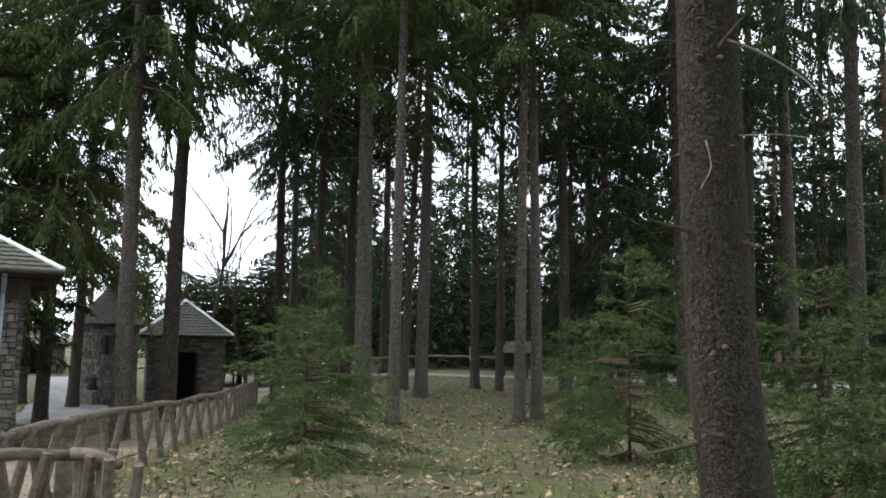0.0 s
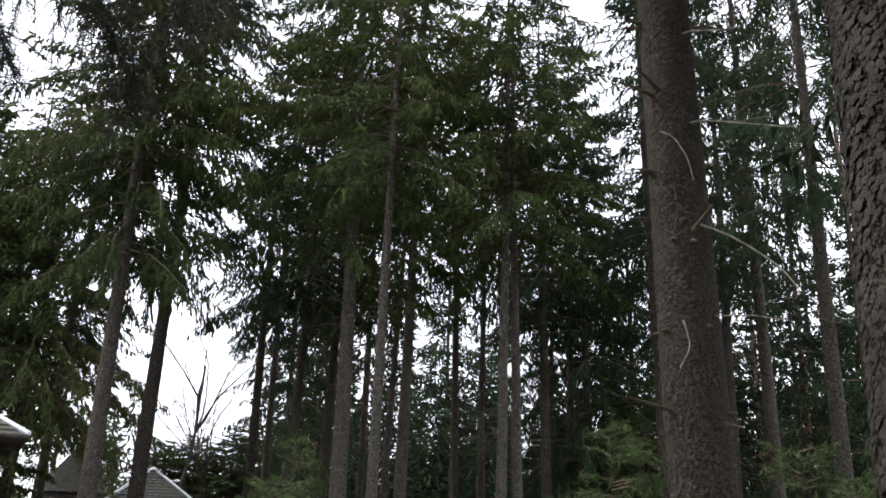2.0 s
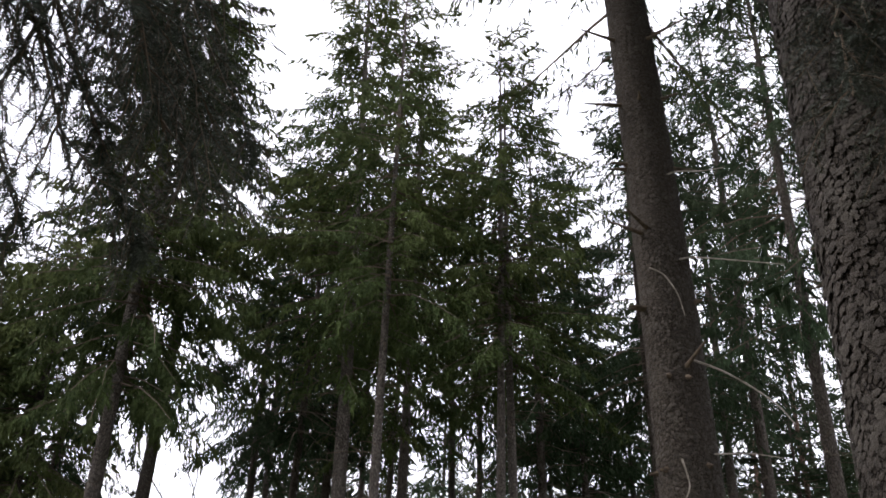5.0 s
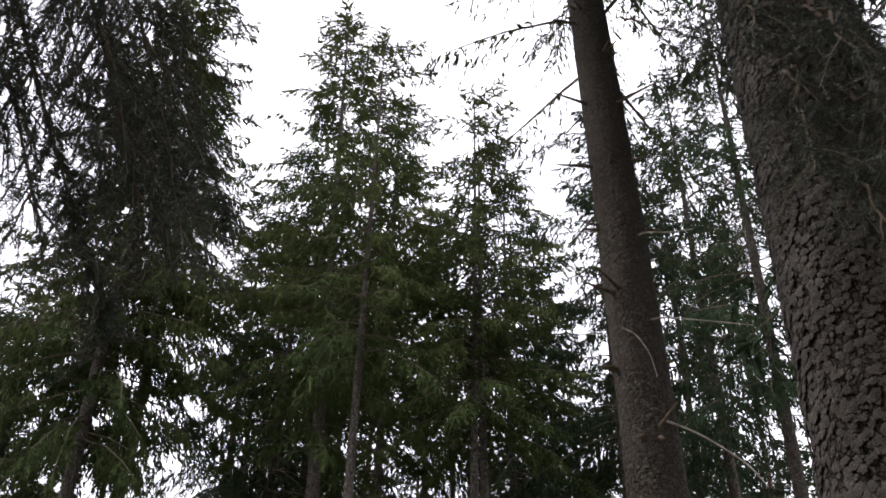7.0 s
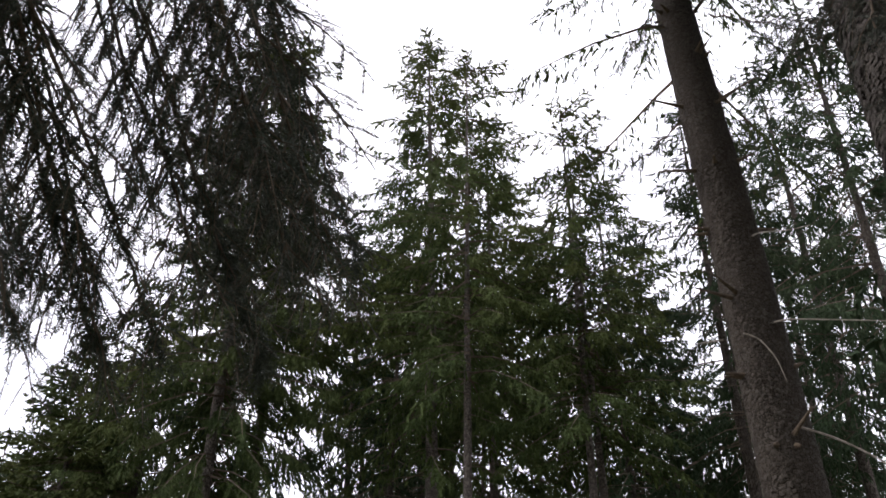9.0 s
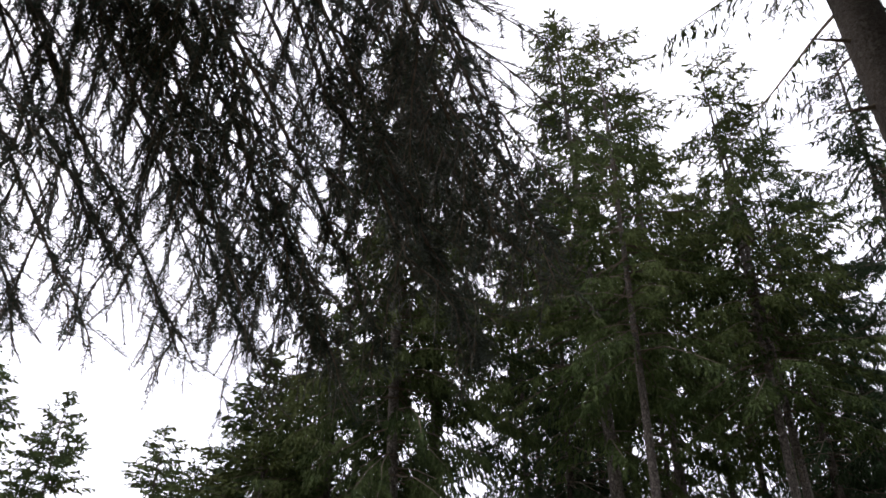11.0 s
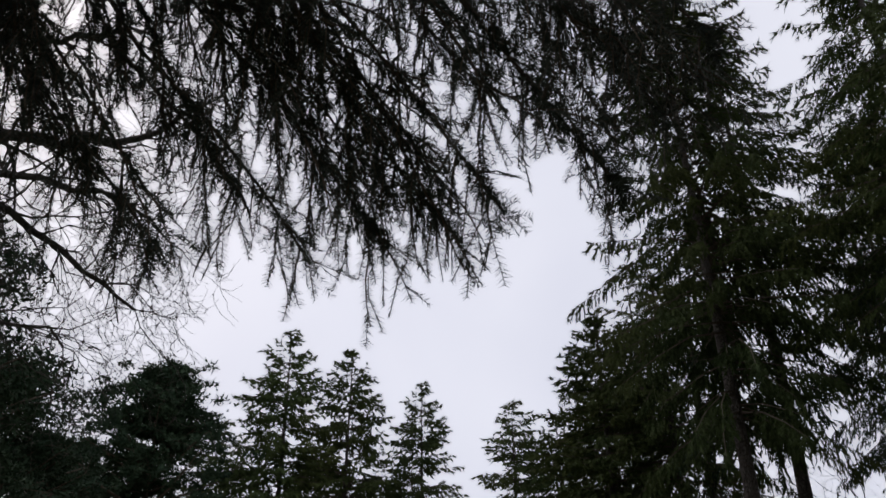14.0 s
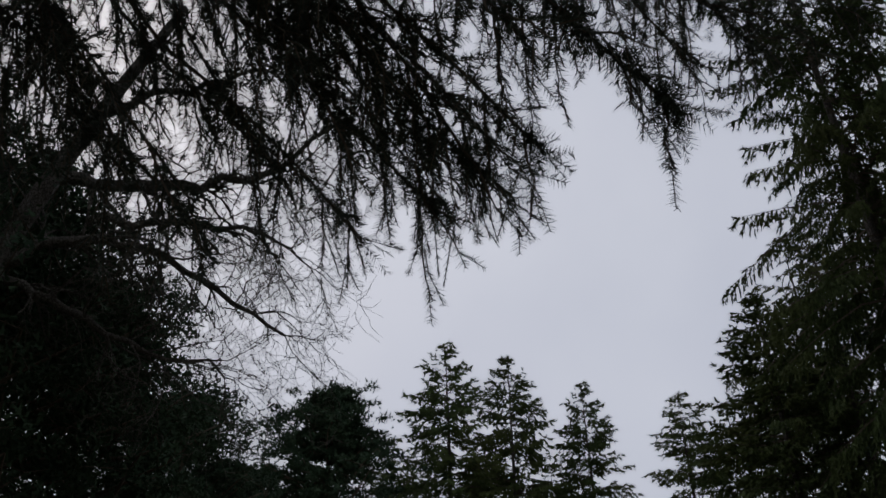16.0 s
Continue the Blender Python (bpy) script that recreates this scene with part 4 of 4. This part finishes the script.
strip("yard", "pale paved yard between the stone huts", [(33, 30), (25.5, 26), (24.0, 36), (25, 52)], 2.6, M_ROAD, 0.03)


# ---- stone huts ----
def stone_mesh():
    """Rough-hewn block, one unit long, deep and high."""
    bm = bmesh.new()
    bmesh.ops.create_cube(bm, size=1.0)
    bmesh.ops.bevel(bm, geom=bm.edges[:], offset=0.09, segments=1, affect="EDGES")
    for v in bm.verts:
        v.co += Vector(noise.noise_vector(v.co * 2.3)) * 0.05
    me = bpy.data.meshes.new("stone")
    bm.to_mesh(me)
    bm.free()
    me.materials.append(M_STONE)
    return me


STONE = stone_mesh()


def lay_stone(parent, x, y, z, l, h, depth, turn):
    ob = new("stone", STONE)
    ob.parent = parent
    ob.matrix_basis = pose(x, y, z, 0, 0, turn) @ Matrix.Diagonal((l, depth, h, 1))


def courses(z0, z1, rng, lo=0.08, hi=0.16):
    z = z0
    while z < z1 - 0.06:
        h = min(rng.uniform(lo, hi), z1 - z)
        yield z + h / 2, h
        z += h


def stone_face(parent, x0, x1, y, z0, z1, seed, holes=(), turn=0.0):
    rng = random.Random(seed)
    for z, h in courses(z0, z1, rng):
        x = x0
        while x < x1 - 0.05:
            l = min(rng.uniform(0.12, 0.34), x1 - x)
            c = x + l / 2
            if not any(a - l / 2 + 0.02 < c < b + l / 2 - 0.02 and za - h / 2 < z < zb + h / 2 for a, b, za, zb in holes):
                lay_stone(parent, c, y - 0.02 + rng.uniform(-0.015, 0.01), z, l - 0.018, h - 0.018, 0.12, 0)
            x += l


def shingles(quad, rows, cols, mat_thick=0.018):
    """Overlapping slates over a roof plane given by eave a, b and ridge c, d."""
    a, b, c, d = (Vector(p) for p in quad)
    nrm = (b - a).cross(d - a).normalized()
    if nrm.z < 0:
        nrm = -nrm
    rng = random.Random(rows * 7 + cols)
    geos = []
    for i in range(rows):
        u0, u1 = i / rows, min(1.0, (i + 1.25) / rows)
        p0, p1 = a.lerp(d, u0), b.lerp(c, u0)
        q0, q1 = a.lerp(d, u1), b.lerp(c, u1)
        n = max(1, round(cols * (p1 - p0).length / (b - a).length))
        for j in range(n):
            e = 0.06 / n
            s0, s1 = max(0, (j + 0.04) / n), (j + 0.96) / n
            up = nrm * (mat_thick + rng.uniform(0, 0.01))
            lo0, lo1 = p0.lerp(p1, s0) + up * 1.6, p0.lerp(p1, s1) + up * 1.6
            hi0, hi1 = q0.lerp(q1, s0) + nrm * 0.004, q0.lerp(q1, s1) + nrm * 0.004
            v = [lo0, lo1, hi1, hi0, lo0 - up * 1.5, lo1 - up * 1.5]
            geos.append((np.array([tuple(k) for k in v]), [(0, 1, 2, 3), (0, 4, 5, 1)]))
    return join(geos)


def pyramid_roof(parent, cx, cy, half, z0, z1, rows, cols, strip_r=0.05):
    roof = part("roof", (np.array([(cx - half, cy - half, z0), (cx + half, cy - half, z0), (cx + half, cy + half, z0), (cx - half, cy + half, z0), (cx, cy, z1), (cx - half, cy - half, z0 - 0.1), (cx + half, cy - half, z0 - 0.1), (cx + half, cy + half, z0 - 0.1), (cx - half, cy + half, z0 - 0.1)]),
                         [(0, 1, 4), (1, 2, 4), (2, 3, 4), (3, 0, 4), (0, 5, 6, 1), (1, 6, 7, 2), (2, 7, 8, 3), (3, 8, 5, 0), (8, 7, 6, 5)]), M_TIMBER, parent, "dark timber eaves under slates")
    top = (cx, cy, z1)
    cs = [(cx - half, cy - half, z0), (cx + half, cy - half, z0), (cx + half, cy + half, z0), (cx - half, cy + half, z0)]
    for k in range(4):
        tagged(part("slate_cover", shingles((cs[k], cs[(k + 1) % 4], top, top), rows, cols), M_SLATE, roof), kind="stuff")
        part("hip_flashing", tube([Vector(cs[k]) + Vector((0, 0, 0.05)), Vector(top) + Vector((0, 0, 0.05))], [strip_r, strip_r], 6), M_LEAD, roof, "pale metal hip flashing")
    return roof


def square_hut(name, label, az, d, half, wall_h, roof_z, over, turn, seed, door=None, pipe=False, rows=12, cols=16):
    x, y = polar(az, d)
    g = ground_z(x, y)
    t = thing(name, label, "hut", "stone huts")
    t.matrix_basis = pose(x, y, g, 0, 0, turn)
    th = 0.35
    walls = [box(-half, half - th, -0.3, half, half, wall_h), box(-half, -half + th, -0.3, -half + th, half - th, wall_h), box(half - th, -half + th, -0.3, half, half - th, wall_h)]
    if door:
        a, b, zt = door
        walls += [box(-half, -half, -0.3, a, -half + th, wall_h), box(b, -half, -0.3, half, -half + th, wall_h), box(a, -half, zt, b, -half + th, wall_h)]
        part("lintel", box(a - 0.2, -half - 0.09, zt, b + 0.2, -half - 0.003, zt + 0.2), M_STONE, t, "long stone lintel over the doorway")
        part("floor_slab", box(-half + th, -half + th, -0.05, half - th, half - th, 0.03), M_DARK, t)
        part("door_frame", box(a - 0.0, -half + 0.1, 0, a + 0.07, -half + 0.2, zt), M_TIMBER, t)
        part("door_frame", box(b - 0.07, -half + 0.1, 0, b, -half + 0.2, zt), M_TIMBER, t)
    else:
        walls.append(box(-half, -half, -0.3, half, -half + th, wall_h))
    wall = part("wall", join(walls), M_MORTAR, t, "mortar core of a rubble stone wall")
    holes = [(door[0] - 0.0, door[1] + 0.0, -0.3, door[2] + 0.2)] if door else []
    stone_face(wall, -half, half, -half - 0.015, -0.1, wall_h, seed, holes)
    rng = random.Random(seed + 1)
    for z, h in courses(-0.1, wall_h, rng):
        q = -half
        while q < half - 0.05:
            l = min(rng.uniform(0.14, 0.36), half - q)
            lay_stone(wall, half + 0.03, q + l / 2, z, l - 0.018, h - 0.018, 0.12, 90)
            q += l
    pyramid_roof(t, 0, 0, half + over, wall_h - 0.08, roof_z, rows, cols)
    part("gutter", tube([(-half - over, -half - over - 0.05, wall_h - 0.1), (half + over, -half - over - 0.05, wall_h - 0.1)], [0.05, 0.05], 8), M_TIMBER, t)
    if pipe:
        part("downpipe", tube([(half - 0.3, -half - over, wall_h - 0.15), (half - 0.3, -half - 0.14, wall_h - 0.5), (half - 0.3, -half - 0.14, 0.7)], [0.045, 0.045, 0.045], 8), M_ZINC, t, "blue-grey zinc downpipe")
        part("eave_band", box(-half - 0.05, -half - 0.16, wall_h - 0.62, half + 0.16, -half - 0.09, wall_h - 0.1), M_TIMBER, t, "dark timber band under the eaves")
        part("eave_band", box(half + 0.10, -half - 0.08, wall_h - 0.62, half + 0.17, half, wall_h - 0.1), M_TIMBER, t, "dark timber band under the eaves")
        part("pipe_foot", tube([(half - 0.3, -half - 0.14, 0.75), (half - 0.3, -half - 0.14, 0.0)], [0.055, 0.055], 8), M_TIMBER, t, "black cast iron pipe foot")
        for k in range(3):
            part("rafter_end", box(half - 0.05, -half + 0.3 + k * 1.2, wall_h - 0.3, half + over - 0.1, -half + 0.42 + k * 1.2, wall_h - 0.16), M_TIMBER, t)
    return t


square_hut("stone_hut", "square rubble-stone hut with a slate hip roof and zinc downpipe", 33.4, 19.5, 1.82, 3.75, 5.15, 0.68, 29.5, 5, None, True, 16, 26)
square_hut("stone_hut", "small stone hut with a dark open doorway and slate roof", 17.9, 34.2, 1.38, 2.62, 3.9, 0.33, 22, 9, (-0.28, 0.45, 1.9), False, 12, 14)
square_hut("stone_hut", "low slate-roofed hut farther off among the trees", 26.9, 58, 1.5, 1.9, 3.2, 0.4, 35, 13, (-0.4, 0.4, 1.7), False, 8, 10)


def round_tower():
    x, y = polar(22.5, 32)
    g = ground_z(x, y)
    t = thing("stone_tower", "round rubble-stone tower with a conical slate roof", "tower", "stone huts")
    t.matrix_basis = pose(x, y, g, 0, 0, 22)
    R, wall_h = 0.92, 2.95
    n = 40
    V, F = [], []
    for z in (-0.3, wall_h):
        for rr in (R, R - 0.35):
            V += [(rr * math.cos(2 * math.pi * j / n), rr * math.sin(2 * math.pi * j / n), z) for j in range(n)]
    for j in range(n):
        k = (j + 1) % n
        F += [(j, k, 2 * n + k, 2 * n + j), (n + k, n + j, 3 * n + j, 3 * n + k), (2 * n + j, 2 * n + k, 3 * n + k, 3 * n + j)]
    wall = part("wall", (np.array(V), F), M_MORTAR, t, "mortar core of a round stone wall")
    rng = random.Random(21)
    for z, h in courses(-0.1, wall_h, rng):
        a = -172.0 + rng.uniform(0, 8)
        while a < -5:
            l = rng.uniform(0.11, 0.27)
            da = math.degrees(l / R)
            c = a + da / 2
            slit = abs(c + 96) < 5 + da / 2 and 1.75 < z < 2.5
            niche = abs(c + 118) < 6 + da / 2 and 0.55 < z < 1.0
            if not slit and not niche:
                b = radians(c)
                flare = 1 + 0.05 * max(0, 1 - z / 1.2)
                lay_stone(wall, (R * flare) * math.cos(b), (R * flare) * math.sin(b), z, l - 0.018, h - 0.018, 0.13, c + 90)
            a += da
    b = radians(-96)
    part("slit_window", tube([(R * 0.99 * math.cos(b), R * 0.99 * math.sin(b), 1.8), (R * 0.99 * math.cos(b), R * 0.99 * math.sin(b), 2.48)], [0.07, 0.07], 4), M_DARK, t, "slit window, its shade a near-black block")
    b = radians(-118)
    part("niche", tube([(R * 0.98 * math.cos(b), R * 0.98 * math.sin(b), 0.55), (R * 0.98 * math.cos(b), R * 0.98 * math.sin(b), 0.95)], [0.16, 0.12], 8), M_DARK, t, "arched niche, its shade a near-black block")
    b = radians(-122)
    trough = part("water_trough", join([box(-0.35, -0.25, -0.1, 0.35, 0.25, 0.1), box(-0.3, -0.22, 0.1, 0.3, 0.22, 0.5)]), M_STONE, t, "pale stone trough at the foot")
    trough.matrix_basis = pose((R + 0.2) * math.cos(b), (R + 0.2) * math.sin(b), 0, 0, 0, -32)
    geos = []
    RR, z0, z1, rows = 1.24, wall_h - 0.06, 4.45, 13
    for i in range(rows):
        u0, u1 = i / rows, min(1, (i + 1.25) / rows)
        m = max(5, int(40 * (1 - u0)))
        for j in range(m):
            a0, a1 = 2 * math.pi * (j + 0.03 + 0.5 * (i % 2)) / m, 2 * math.pi * (j + 0.97 + 0.5 * (i % 2)) / m
            r0, r1 = RR * (1 - u0) + 0.03, RR * (1 - u1) + 0.004
            h0, h1 = z0 + (z1 - z0) * u0, z0 + (z1 - z0) * u1
            v = [(r0 * math.cos(a0), r0 * math.sin(a0), h0), (r0 * math.cos(a1), r0 * math.sin(a1), h0), (r1 * math.cos(a1), r1 * math.sin(a1), h1), (r1 * math.cos(a0), r1 * math.sin(a0), h1)]
            geos.append((np.array(v), [(0, 1, 2, 3)]))
    cone = tube([(0, 0, z0 - 0.12), (0, 0, z0 - 0.06), (0, 0, z1 - 0.16)], [RR - 0.08, RR - 0.1, 0.01], 40)
    roof = part("roof", cone, M_TIMBER, t, "dark timber eaves under slates")
    tagged(part("slate_cover", join(geos), M_SLATE, roof), kind="stuff")


round_tower()


# ---- small things along the road ----
def notice_board():
    x, y = polar(-4.9, 34)
    t = thing("notice_board", "small roofed notice board beside the road", "board")
    t.matrix_basis = pose(x, y, ground_z(x, y), 0, 0, 20)
    for sx in (-0.55, 0.55):
        part("post", tube([(sx, 0, -0.1), (sx, 0, 1.3)], [0.05, 0.05], 7), M_RAIL, t)
    part("panel", box(-0.5, -0.03, 0.55, 0.5, 0.03, 1.15), M_TIMBER, t)
    part("roof", (np.array([(-0.8, -0.45, 1.1), (0.8, -0.45, 1.1), (0.8, 0, 1.55), (-0.8, 0, 1.55), (0.8, 0.45, 1.1), (-0.8, 0.45, 1.1), (-0.8, -0.45, 1.05), (0.8, -0.45, 1.05), (0.8, 0.45, 1.05), (-0.8, 0.45, 1.05)]),
                  [(0, 1, 2, 3), (3, 2, 4, 5), (0, 6, 7, 1), (4, 8, 9, 5), (6, 9, 8, 7), (1, 7, 8, 4, 2), (0, 3, 5, 9, 6)]), M_SLATE, t, "small pitched board roof")


def marker_post():
    x, y = polar(-1.9, 33)
    t = thing("marker_post", "white-topped marker post at the roadside", "post")
    t.matrix_basis = pose(x, y, ground_z(x, y))
    part("shaft", tube([(0, 0, -0.1), (0, 0, 0.75)], [0.06, 0.06], 8), M_RAIL, t)
    part("panel", box(-0.11, -0.02, 0.75, 0.11, 0.02, 1.3), M_LEAD, t, "white painted panel")


notice_board()
marker_post()


# ---- litter and grass ----
def scatter(name, label, category, n, mat, size, seed, blade=False):
    rng = np.random.default_rng(seed)
    az = np.radians(rng.uniform(-36, 36, n))
    d = 3.5 + 32 * rng.random(n) ** 1.1
    x, y = -d * np.sin(az), d * np.cos(az)
    z = np.array([ground_z(a, b) for a, b in zip(x, y)])
    P = np.stack([x, y, z], 1)
    if blade:
        ax = unit(np.stack([0.5 * rng.normal(size=n), 0.5 * rng.normal(size=n), np.ones(n)], 1))
        V, F = blades(P, ax, size * (0.5 + rng.random(n)), np.full(n, size * 0.16), rng)
    else:
        a = rng.uniform(0, 6.28, n)
        u = np.stack([np.cos(a), np.sin(a), 0.3 * rng.normal(size=n)], 1) * size
        v = np.stack([-np.sin(a), np.cos(a), 0.3 * rng.normal(size=n)], 1) * size * 0.6
        k = (0.6 + 0.8 * rng.random(n))[:, None]
        P = P + np.array([0, 0, size * 0.35])
        V = np.stack([P - u * k, P + v * k, P + u * k, P - v * k], 1).reshape(-1, 3)
        i = np.arange(n)[:, None] * 4
        F = np.concatenate([i, i + 1, i + 2, i + 3], 1)
    tagged(new(name, mesh_of(name, V, F, mat)), label, category, kind="stuff")


scatter("fallen_leaves", "dry brown leaves strewn over the forest floor", "leaves", 16000, M_LEAF, 0.042, 81)
scatter("grass", "short tufts of moss and grass", "grass", 24000, M_MOSS, 0.09, 82, True)
